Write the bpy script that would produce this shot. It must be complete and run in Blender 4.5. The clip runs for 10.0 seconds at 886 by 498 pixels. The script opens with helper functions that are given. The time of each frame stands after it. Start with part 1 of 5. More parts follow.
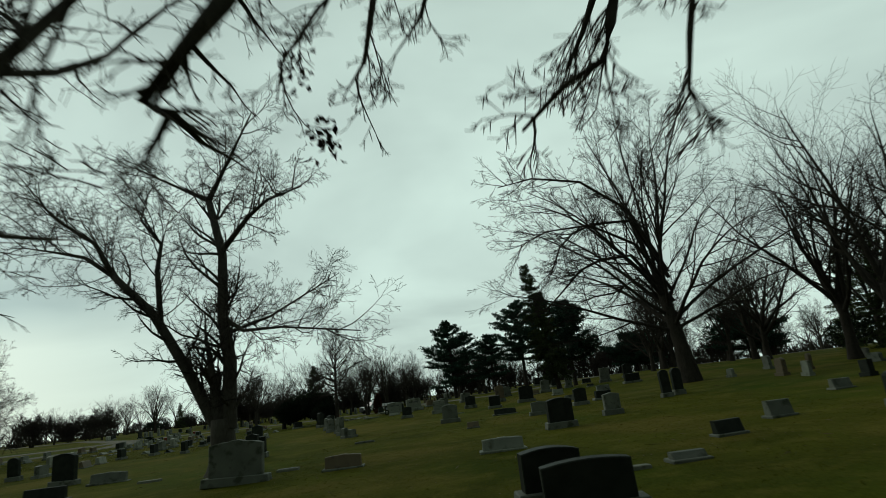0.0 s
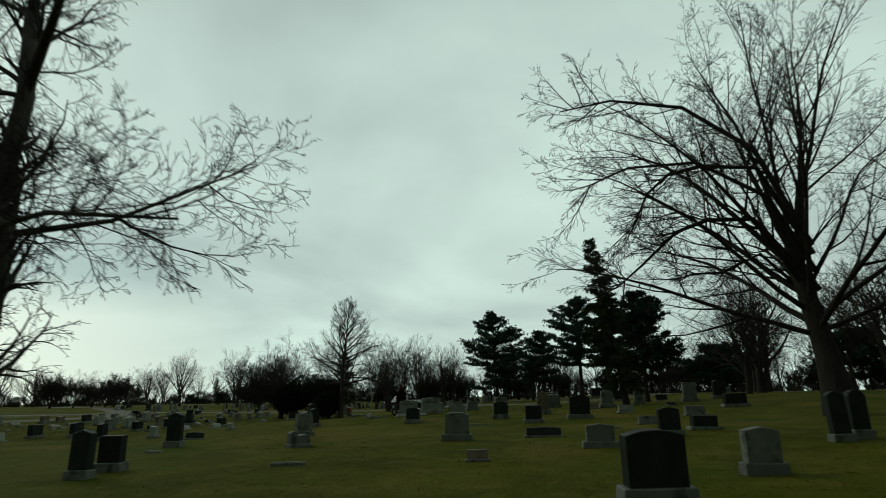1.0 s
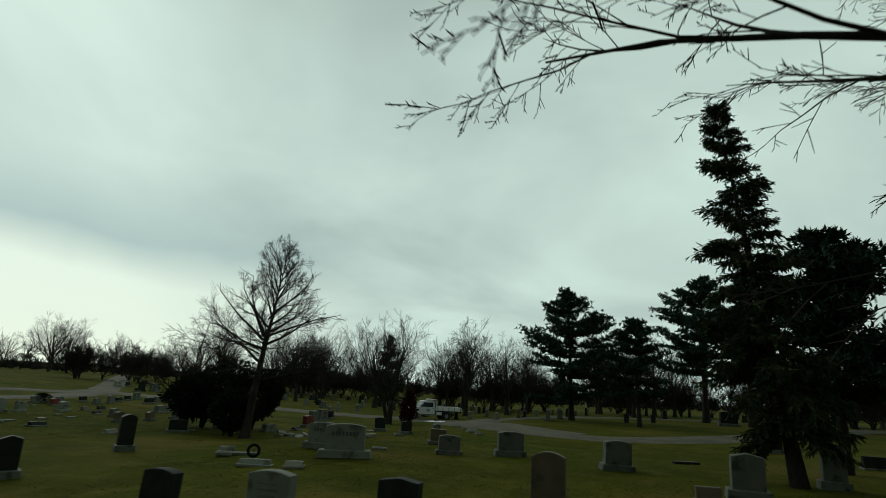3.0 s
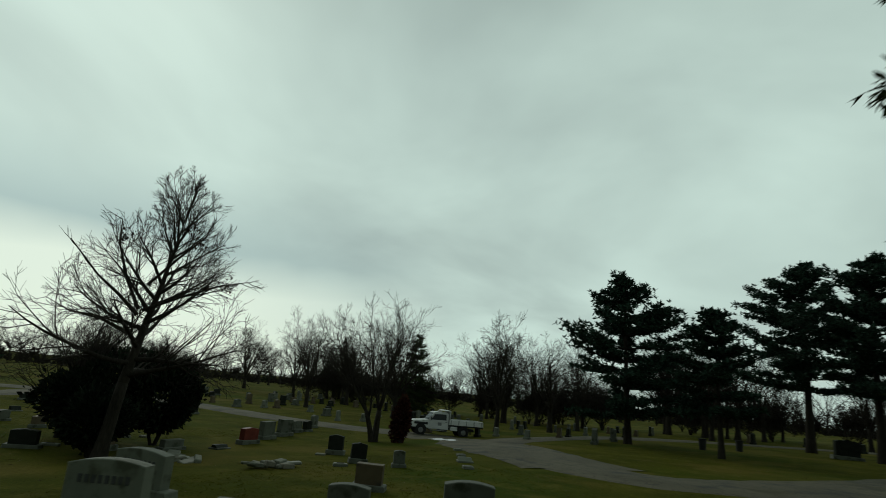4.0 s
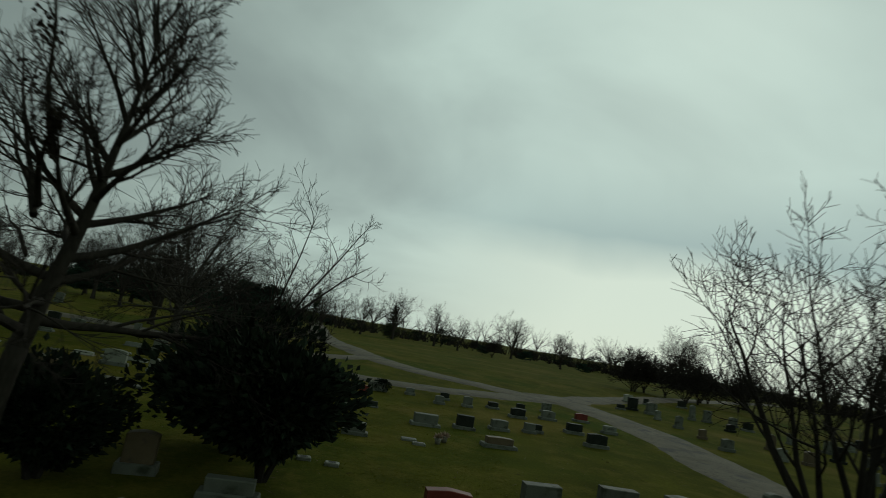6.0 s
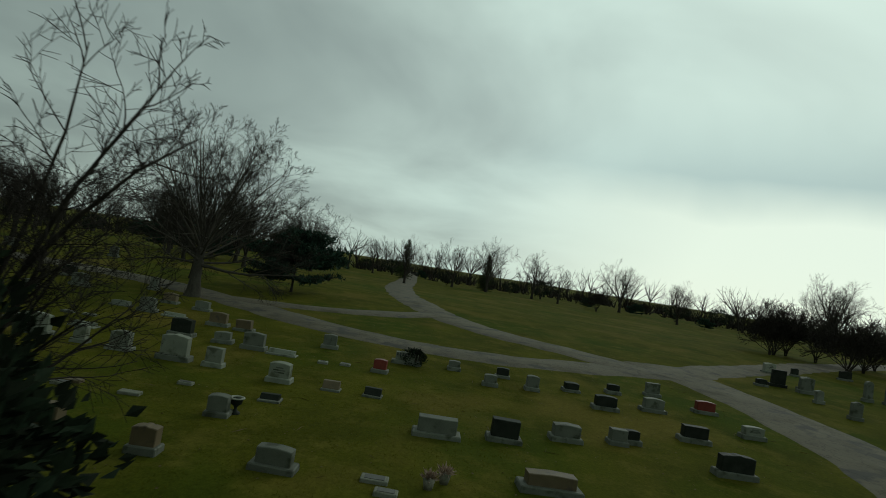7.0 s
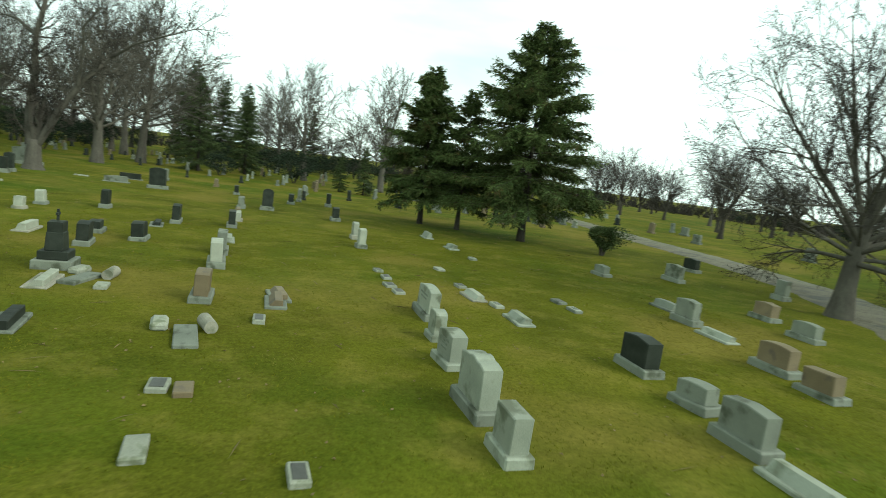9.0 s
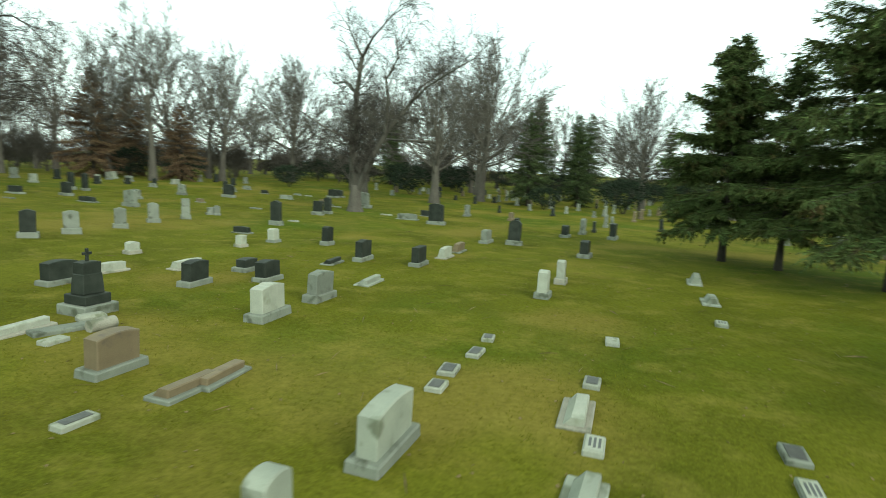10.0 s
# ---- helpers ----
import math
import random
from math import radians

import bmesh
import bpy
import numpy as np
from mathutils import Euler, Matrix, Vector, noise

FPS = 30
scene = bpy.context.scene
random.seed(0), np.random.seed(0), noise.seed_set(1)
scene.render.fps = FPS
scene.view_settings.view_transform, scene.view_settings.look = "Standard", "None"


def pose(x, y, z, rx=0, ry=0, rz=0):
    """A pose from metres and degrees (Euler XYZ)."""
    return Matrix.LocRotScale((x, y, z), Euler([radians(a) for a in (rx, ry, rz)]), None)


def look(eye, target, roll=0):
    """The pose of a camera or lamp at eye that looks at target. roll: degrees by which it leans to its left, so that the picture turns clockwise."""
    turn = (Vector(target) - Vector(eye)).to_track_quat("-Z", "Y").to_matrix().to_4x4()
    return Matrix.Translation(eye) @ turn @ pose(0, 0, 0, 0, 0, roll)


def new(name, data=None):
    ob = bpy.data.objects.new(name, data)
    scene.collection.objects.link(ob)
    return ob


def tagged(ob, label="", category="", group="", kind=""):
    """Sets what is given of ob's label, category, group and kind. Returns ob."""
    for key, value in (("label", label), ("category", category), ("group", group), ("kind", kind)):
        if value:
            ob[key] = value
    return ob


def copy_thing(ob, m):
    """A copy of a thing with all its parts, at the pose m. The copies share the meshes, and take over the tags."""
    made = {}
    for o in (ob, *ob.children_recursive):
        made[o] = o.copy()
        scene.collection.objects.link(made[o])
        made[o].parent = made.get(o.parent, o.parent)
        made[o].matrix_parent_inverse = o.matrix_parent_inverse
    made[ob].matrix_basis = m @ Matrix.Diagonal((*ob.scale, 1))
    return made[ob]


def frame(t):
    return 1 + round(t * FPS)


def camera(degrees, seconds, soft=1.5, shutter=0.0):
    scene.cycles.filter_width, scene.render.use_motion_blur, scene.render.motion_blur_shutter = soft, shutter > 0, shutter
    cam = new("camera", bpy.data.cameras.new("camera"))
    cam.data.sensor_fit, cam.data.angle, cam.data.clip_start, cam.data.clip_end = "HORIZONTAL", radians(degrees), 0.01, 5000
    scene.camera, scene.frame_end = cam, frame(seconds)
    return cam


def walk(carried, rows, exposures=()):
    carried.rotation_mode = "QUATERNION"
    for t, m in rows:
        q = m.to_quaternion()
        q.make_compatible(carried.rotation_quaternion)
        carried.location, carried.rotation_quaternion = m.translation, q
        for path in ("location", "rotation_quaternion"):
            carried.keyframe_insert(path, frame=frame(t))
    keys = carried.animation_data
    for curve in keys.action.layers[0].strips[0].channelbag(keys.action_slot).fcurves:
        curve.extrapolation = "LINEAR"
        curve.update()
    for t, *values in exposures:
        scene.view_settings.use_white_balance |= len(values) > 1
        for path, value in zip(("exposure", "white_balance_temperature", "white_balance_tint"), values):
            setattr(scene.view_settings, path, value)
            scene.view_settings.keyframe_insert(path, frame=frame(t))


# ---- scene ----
cam = camera(76.0, 10.0, soft=0.85, shutter=0.2)

PATH = [
    (0, (-0.535, 1.778, 2.150), (-0.639, 3.714, 2.643), -6.8),
    (0.5, (-0.216, 9.489, 2.000), (-0.405, 11.415, 2.502), -3.2),
    (1, (0.393, 16.271, 2.072), (0.067, 18.178, 2.578), -1.0),
    (1.5, (0.882, 23.265, 2.382), (0.422, 25.145, 2.885), 1.2),
    (2, (1.776, 29.226, 2.810), (1.268, 31.100, 3.293), 0.7),
    (2.2, (1.866, 32.568, 2.755), (1.343, 34.434, 3.250), 0.9),
    (3.3, (3.300, 46.700, 3.930), (2.523, 48.482, 4.399), 4.2),
    (3.5, (3.022, 49.212, 3.882), (2.259, 50.996, 4.366), 4.0),
    (4, (2.055, 56.171, 3.927), (1.112, 57.867, 4.412), 5.4),
    (4.5, (0.983, 62.516, 3.734), (-0.297, 63.978, 4.208), 6.9),
    (5, (-0.563, 68.255, 4.413), (-2.210, 69.317, 4.814), 8.5),
    (5.5, (-2.607, 73.721, 4.662), (-4.512, 74.226, 5.003), 9.6),
    (5.7, (-4.043, 75.307, 4.690), (-5.988, 75.628, 5.030), 9.8),
    (6.8, (-16.500, 80.850, 5.200), (-18.477, 80.564, 5.298), 9.4),
    (7, (-18.388, 80.819, 5.286), (-20.369, 80.551, 5.351), 9.2),
    (7.5, (-21.629, 81.260, 5.316), (-23.490, 80.528, 5.317), 9.6),
    (8, (-27.034, 81.226, 4.730), (-28.523, 79.894, 4.644), 11.4),
    (8.5, (-31.959, 79.778, 4.494), (-32.902, 78.028, 4.278), 10.6),
    (9, (-35.741, 77.472, 4.169), (-36.142, 75.532, 3.895), 7.8),
    (9.5, (-39.095, 73.846, 4.091), (-38.925, 71.877, 3.786), 5.3),
    (10, (-42.502, 68.870, 4.123), (-41.612, 67.101, 3.840), 2.9),
]
walk(cam, [(t, look(eye, target, roll)) for t, eye, target, roll in PATH],
     exposures=[(0, 0.0), (1.0, -0.05), (2.0, -0.05), (3.5, -0.16), (4.5, -0.26), (5.0, -0.36), (5.7, -0.42), (6.8, -0.16), (7.5, 0.2), (8.0, 0.95), (8.5, 1.6), (9.0, 2.3), (10.0, 2.5)])

# ---- sky and light ----
world = bpy.data.worlds.new("overcast_sky")
scene.world = world
world.use_nodes = True
wn, wl = world.node_tree.nodes, world.node_tree.links
wn.clear()


def wnode(kind, **values):
    n = wn.new(kind)
    for key, value in values.items():
        n.inputs[key].default_value = value
    return n


def wmath(op, a, b=0.0, clamp=False):
    n = wn.new("ShaderNodeMath")
    n.operation, n.use_clamp = op, clamp
    for i, v in enumerate((a, b)):
        if isinstance(v, (int, float)):
            n.inputs[i].default_value = v
        else:
            wl.new(v, n.inputs[i])
    return n.outputs[0]


def wmix(f, a, b):
    n = wn.new("ShaderNodeMix")
    n.data_type = "RGBA"
    wl.new(f, n.inputs[0]) if not isinstance(f, float) else None
    if isinstance(f, float):
        n.inputs[0].default_value = f
    for i, v in ((6, a), (7, b)):
        if isinstance(v, tuple):
            n.inputs[i].default_value = v
        else:
            wl.new(v, n.inputs[i])
    return n.outputs[2]


sky = wn.new("ShaderNodeTexSky")
sky.sky_type, sky.sun_disc = "NISHITA", False
sky.sun_elevation, sky.sun_rotation = radians(36), radians(-62)
sky_dim = wn.new("ShaderNodeVectorMath")
sky_dim.operation = "SCALE"
sky_dim.inputs[3].default_value = 0.08
wl.new(sky.outputs[0], sky_dim.inputs[0])
coords = wn.new("ShaderNodeTexCoord")
axes = wn.new("ShaderNodeSeparateXYZ")
wl.new(coords.outputs["Generated"], axes.inputs[0])
east, north, rise = axes.outputs
# cloud deck: soft rolls, seen ever flatter towards the horizon
flat = wmath("ADD", wmath("MAXIMUM", rise, 0.0), 0.18)
deck = wn.new("ShaderNodeCombineXYZ")
wl.new(wmath("DIVIDE", east, flat), deck.inputs[0])
wl.new(wmath("DIVIDE", north, flat), deck.inputs[1])
rolls = wnode("ShaderNodeTexNoise", Scale=0.75, Detail=5.0, Roughness=0.5, Distortion=0.4)
wl.new(deck.outputs[0], rolls.inputs["Vector"])
deck_shade = wn.new("ShaderNodeValToRGB")
deck_shade.color_ramp.elements[0].position, deck_shade.color_ramp.elements[0].color = 0.3, (0.39, 0.495, 0.455, 1)
deck_shade.color_ramp.elements[1].position, deck_shade.color_ramp.elements[1].color = 0.72, (0.72, 0.92, 0.82, 1)
wl.new(rolls.outputs[0], deck_shade.inputs[0])
# the deck is dimmed overhead, mostly out of view, to darken the ground
thick = wn.new("ShaderNodeMapRange")
thick.interpolation_type = "SMOOTHSTEP"
thick.inputs["From Min"].default_value, thick.inputs["From Max"].default_value = 0.5, 0.95
thick.inputs["To Min"].default_value, thick.inputs["To Max"].default_value = 1.0, 0.22
wl.new(rise, thick.inputs[0])
overhead_dim = wn.new("ShaderNodeVectorMath")
overhead_dim.operation = "SCALE"
wl.new(deck_shade.outputs[0], overhead_dim.inputs[0])
wl.new(thick.outputs[0], overhead_dim.inputs[3])
# the clearing under the edge of the deck, low in the north-west
wobble = wnode("ShaderNodeTexNoise", Scale=2.2, Detail=4.0)
wl.new(coords.outputs["Generated"], wobble.inputs["Vector"])
edge = wmath("ADD", wmath("MULTIPLY", wobble.outputs[0], 0.16), 0.12)
low = wmath("MULTIPLY", wmath("SUBTRACT", edge, rise), 14.0, clamp=True)
west = wmath("ADD", wmath("MULTIPLY", east, -0.88), wmath("MULTIPLY", north, 0.47))
west = wmath("MULTIPLY", wmath("SUBTRACT", west, 0.82), 6.5, clamp=True)
clearing = wmath("MULTIPLY", low, west)
# the deck grows darker towards the south, away from the clearing
dusk = wn.new("ShaderNodeMapRange")
dusk.interpolation_type = "SMOOTHSTEP"
dusk.inputs["From Min"].default_value, dusk.inputs["From Max"].default_value = -0.85, 0.35
dusk.inputs["To Min"].default_value, dusk.inputs["To Max"].default_value = 0.43, 1.05
wl.new(wmath("SUBTRACT", north, wmath("MULTIPLY", east, 0.15)), dusk.inputs[0])
gloom = wn.new("ShaderNodeVectorMath")
gloom.operation = "SCALE"
wl.new(overhead_dim.outputs[0], gloom.inputs[0])
wl.new(dusk.outputs[0], gloom.inputs[3])
# a slate-blue lip hangs over the clearing
lip = wmath("MULTIPLY", wmath("SUBTRACT", wmath("ADD", edge, 0.13), rise), 8.0, clamp=True)
lip = wmath("MULTIPLY", wmath("MULTIPLY", lip, west), 0.75)
lipped = wmix(lip, gloom.outputs[0], (0.40, 0.55, 0.53, 1))
cloudy = wmix(clearing, lipped, (0.86, 1.0, 0.85, 1))
shine = wmix(0.94, sky_dim.outputs[0], cloudy)
back = wnode("ShaderNodeBackground", Strength=1.0)
wl.new(shine, back.inputs[0])
wl.new(back.outputs[0], wn.new("ShaderNodeOutputWorld").inputs[0])

sun = new("sun", bpy.data.lights.new("sun", "SUN"))
sun.data.energy, sun.data.angle, sun.data.color = 0.5, radians(25), (1.0, 0.97, 0.9)
sun.matrix_world = look((-60, 52, 50), (0, 20, 0))

# ---- materials ----
def material(name, low, high, scale=3.0, rough=0.85, fine=40.0, bump=0.3, spots=None, metal=0.0, spread=0.12, stretch=(1, 1, 1), contrast=(0.3, 0.7), gloss=0.3, leafy=0.0):
    """Two-scale mottled surface between two colours, with grain, relief and a shift from piece to piece."""
    m = bpy.data.materials.new(name)
    m.use_nodes = True
    n, l = m.node_tree.nodes, m.node_tree.links
    bsdf = n["Principled BSDF"]
    pos = n.new("ShaderNodeTexCoord")
    mapping = n.new("ShaderNodeMapping")
    mapping.inputs["Scale"].default_value = stretch
    l.new(pos.outputs["Object"], mapping.inputs[0])
    info = n.new("ShaderNodeObjectInfo")
    shift = n.new("ShaderNodeVectorMath")
    shift.operation = "ADD"
    far = n.new("ShaderNodeVectorMath")
    far.operation = "SCALE"
    far.inputs[0].default_value = (37.0, 19.0, 23.0)
    l.new(info.outputs["Random"], far.inputs[3])
    l.new(mapping.outputs[0], shift.inputs[0])
    l.new(far.outputs[0], shift.inputs[1])
    big = n.new("ShaderNodeTexNoise")
    big.inputs["Scale"].default_value, big.inputs["Detail"].default_value = scale, 4.0
    grain = n.new("ShaderNodeTexNoise")
    grain.inputs["Scale"].default_value, grain.inputs["Detail"].default_value = fine, 3.0
    for t in (big, grain):
        l.new(shift.outputs[0], t.inputs["Vector"])
    blend = n.new("ShaderNodeMix")
    blend.inputs[0].default_value = 0.45
    l.new(big.outputs[0], blend.inputs[2])
    l.new(grain.outputs[0], blend.inputs[3])
    ramp = n.new("ShaderNodeValToRGB")
    e = ramp.color_ramp.elements
    e[0].position, e[0].color = contrast[0], (*low, 1)
    e[1].position, e[1].color = contrast[1], (*high, 1)
    l.new(blend.outputs[0], ramp.inputs[0])
    colour = ramp.outputs[0]
    if spots:
        blot = n.new("ShaderNodeTexNoise")
        blot.inputs["Scale"].default_value, blot.inputs["Detail"].default_value = spots[1], 6.0
        l.new(shift.outputs[0], blot.inputs["Vector"])
        gate = n.new("ShaderNodeMapRange")
        gate.inputs["From Min"].default_value, gate.inputs["From Max"].default_value = spots[2], spots[2] + 0.12
        l.new(blot.outputs[0], gate.inputs[0])
        stain = n.new("ShaderNodeMix")
        stain.data_type = "RGBA"
        l.new(gate.outputs[0], stain.inputs[0])
        l.new(colour, stain.inputs[6])
        stain.inputs[7].default_value = (*spots[0], 1)
        colour = stain.outputs[2]
    tone = n.new("ShaderNodeHueSaturation")
    val = n.new("ShaderNodeMapRange")
    val.inputs["To Min"].default_value, val.inputs["To Max"].default_value = 1 - spread, 1 + spread
    l.new(info.outputs["Random"], val.inputs[0])
    if leafy:
        piece = n.new("ShaderNodeNewGeometry")
        vary = n.new("ShaderNodeMapRange")
        vary.inputs["To Min"].default_value, vary.inputs["To Max"].default_value = 1 - leafy, 1 + leafy
        l.new(piece.outputs["Random Per Island"], vary.inputs[0])
        both = n.new("ShaderNodeMath")
        both.operation = "MULTIPLY"
        l.new(val.outputs[0], both.inputs[0])
        l.new(vary.outputs[0], both.inputs[1])
        l.new(both.outputs[0], tone.inputs["Value"])
        tint = n.new("ShaderNodeMapRange")
        tint.inputs["To Min"].default_value, tint.inputs["To Max"].default_value = 0.5 - 0.06 * leafy, 0.5 + 0.03 * leafy
        l.new(piece.outputs["Random Per Island"], tint.inputs[0])
        l.new(tint.outputs[0], tone.inputs["Hue"])
    else:
        l.new(val.outputs[0], tone.inputs["Value"])
    l.new(colour, tone.inputs["Color"])
    l.new(tone.outputs[0], bsdf.inputs["Base Color"])
    bsdf.inputs["Roughness"].default_value, bsdf.inputs["Metallic"].default_value = rough, metal
    bsdf.inputs["Specular IOR Level"].default_value = gloss
    if bump:
        b = n.new("ShaderNodeBump")
        b.inputs["Strength"].default_value, b.inputs["Distance"].default_value = bump, 0.02
        l.new(blend.outputs[0], b.inputs["Height"])
        l.new(b.outputs[0], bsdf.inputs["Normal"])
    return m


GRANITE_GREY = material("grey_granite", (0.077, 0.087, 0.067), (0.149, 0.162, 0.125), 2.0, 0.7, 70, 0.4, ((0.047, 0.053, 0.033), 2.6, 0.54))
GRANITE_PALE = material("pale_granite", (0.129, 0.144, 0.111), (0.221, 0.239, 0.183), 2.0, 0.65, 80, 0.3, ((0.087, 0.096, 0.062), 2.2, 0.54))
GRANITE_DARK = material("dark_granite", (0.011, 0.014, 0.0105), (0.032, 0.037, 0.029), 3.0, 0.5, 120, 0.05, gloss=0.05)
GRANITE_RED = material("red_granite", (0.10, 0.022, 0.016), (0.19, 0.045, 0.033), 3.0, 0.4, 90, 0.08, gloss=0.15)
GRANITE_BROWN = material("brown_granite", (0.084, 0.064, 0.034), (0.14, 0.108, 0.06), 2.5, 0.6, 80, 0.15, ((0.07, 0.055, 0.04), 3, 0.58))
LIMESTONE = material("weathered_limestone", (0.145, 0.140, 0.105), (0.249, 0.240, 0.186), 3.0, 0.9, 40, 0.5, ((0.104, 0.110, 0.072), 2.4, 0.52))
MARBLE = material("white_marble", (0.176, 0.188, 0.144), (0.272, 0.284, 0.221), 3.0, 0.6, 40, 0.2, ((0.159, 0.170, 0.117), 2.5, 0.58))
FLAT_STONE = material("worn_flat_marker", (0.132, 0.141, 0.108), (0.236, 0.246, 0.189), 4.0, 0.8, 50, 0.4, ((0.105, 0.116, 0.071), 4, 0.55))
BRONZE = material("dull_bronze", (0.05, 0.05, 0.045), (0.10, 0.10, 0.085), 6.0, 0.5, 60, 0.2, metal=0.6)
CARVED = material("carved_lettering", (0.05, 0.055, 0.05), (0.09, 0.095, 0.09), 6.0, 0.9, 60, 0.2)

BARK = material("grey_brown_bark", (0.017, 0.015, 0.012), (0.05, 0.044, 0.034), 3.0, 0.95, 18, 0.9, stretch=(1, 1, 0.25), gloss=0.08)
BARK_PALE = material("pale_grey_bark", (0.036, 0.033, 0.026), (0.085, 0.078, 0.062), 3.0, 0.95, 18, 0.9, stretch=(1, 1, 0.3), gloss=0.08)
TWIG = material("dark_twigs", (0.018, 0.016, 0.013), (0.042, 0.036, 0.029), 1.0, 0.95, 8, 0.0, gloss=0.08)
TWIG_PALE = material("grey_twigs", (0.04, 0.036, 0.029), (0.08, 0.072, 0.058), 1.0, 0.95, 8, 0.0, gloss=0.08)
SPRUCE = material("spruce_needles", (0.014, 0.026, 0.009), (0.064, 0.088, 0.030), 1.2, 0.7, 9, 0.0, spread=0.2, gloss=0.08, leafy=0.5)
SPRUCE_GREEN = material("green_spruce_needles", (0.018, 0.034, 0.010), (0.075, 0.098, 0.030), 1.2, 0.75, 9, 0.0, ((0.07, 0.055, 0.02), 0.9, 0.6), spread=0.2, gloss=0.06, leafy=0.5)
PINE = material("pine_needles", (0.010, 0.026, 0.018), (0.032, 0.062, 0.04), 1.2, 0.7, 9, 0.0, spread=0.2, gloss=0.08, leafy=0.5)
YEW = material("yew_needles", (0.007, 0.013, 0.008), (0.022, 0.032, 0.017), 1.5, 0.8, 9, 0.0, gloss=0.08, leafy=0.5)
RUSSET = material("russet_foliage", (0.03, 0.011, 0.008), (0.07, 0.025, 0.016), 1.5, 0.85, 9, 0.0, gloss=0.08, leafy=0.5)
DEAD_LEAF = material("withered_leaves", (0.012, 0.01, 0.007), (0.03, 0.024, 0.016), 2.0, 0.9, 9, 0.0, gloss=0.05, leafy=0.4)
DRY_LEAF = material("dry_oak_leaves", (0.05, 0.035, 0.02), (0.12, 0.08, 0.04), 1.5, 0.9, 9, 0.0, gloss=0.08, leafy=0.5)


# ---- building helpers ----
def ground_z(x, y):
    """The height of the gently rolling lawn."""
    u, v = min(max((x + 20) / 40, -1.5), 1.0), min(max((y - 50) / 40, -1.3), 1.3)
    a, b = min(max((x + 20) / 12, 0.0), 1.0), min(max((y - 46) / 18, 0.0), 1.0)
    swell = 0.5 * a * a * (3 - 2 * a) * b * b * (3 - 2 * b)
    return 0.08 + 0.27 * u + 0.41 * v + 0.61 * u * u + 0.12 * u * v - 0.05 * v * v + swell


def mesh_part(name, verts, faces, mat, parent=None, label="", smooth=False):
    me = bpy.data.meshes.new(name)
    me.from_pydata(verts, [], faces)
    me.materials.append(mat)
    if smooth:
        me.polygons.foreach_set("use_smooth", [True] * len(me.polygons))
    me.update()
    ob = new(name, me)
    if parent is not None:
        ob.parent = parent
    return tagged(ob, label)


def part(name, bm, mat, parent=None, label="", smooth=False):
    me = bpy.data.meshes.new(name)
    bm.to_mesh(me)
    bm.free()
    me.materials.append(mat)
    if smooth:
        me.polygons.foreach_set("use_smooth", [True] * len(me.polygons))
    ob = new(name, me)
    if parent is not None:
        ob.parent = parent
    return tagged(ob, label)


def block(w, d, h, x=0.0, y=0.0, z=0.0, bevel=0.02, taper=0.0):
    """A bevelled block on z, w by d by h, drawn in by taper at its top."""
    bm = bmesh.new()
    bmesh.ops.create_cube(bm, size=1.0)
    for v in bm.verts:
        k = 1 - taper if v.co.z > 0 else 1.0
        v.co = Vector((x + v.co.x * w * k, y + v.co.y * d * k, z + (v.co.z + 0.5) * h))
    if bevel:
        bmesh.ops.bevel(bm, geom=bm.edges[:], offset=bevel, segments=1, affect="EDGES")
    return bm


class Tubes:
    def __init__(self):
        self.verts, self.faces = [], []

    def add(self, pts, radii, sides):
        base, count = len(self.verts), len(pts)
        for i, p in enumerate(pts):
            d = (pts[min(i + 1, count - 1)] - pts[max(i - 1, 0)]).normalized()
            a = d.cross(Vector((0.31, 0.17, 0.93)))
            if a.length < 0.05:
                a = d.cross(Vector((1, 0, 0)))
            a.normalize()
            b = d.cross(a)
            for k in range(sides):
                w = 2 * math.pi * k / sides
                self.verts.append(p + (a * math.cos(w) + b * math.sin(w)) * radii[i])
        for i in range(count - 1):
            for k in range(sides):
                q, s = base + i * sides, (k + 1) % sides
                self.faces.append((q + k, q + s, q + sides + s, q + sides + k))
        if sides > 3:
            self.faces.append(tuple(base + (count - 1) * sides + k for k in range(sides)))


def rand_dir(rng):
    return Vector((rng.gauss(0, 1), rng.gauss(0, 1), rng.gauss(0, 1))).normalized()


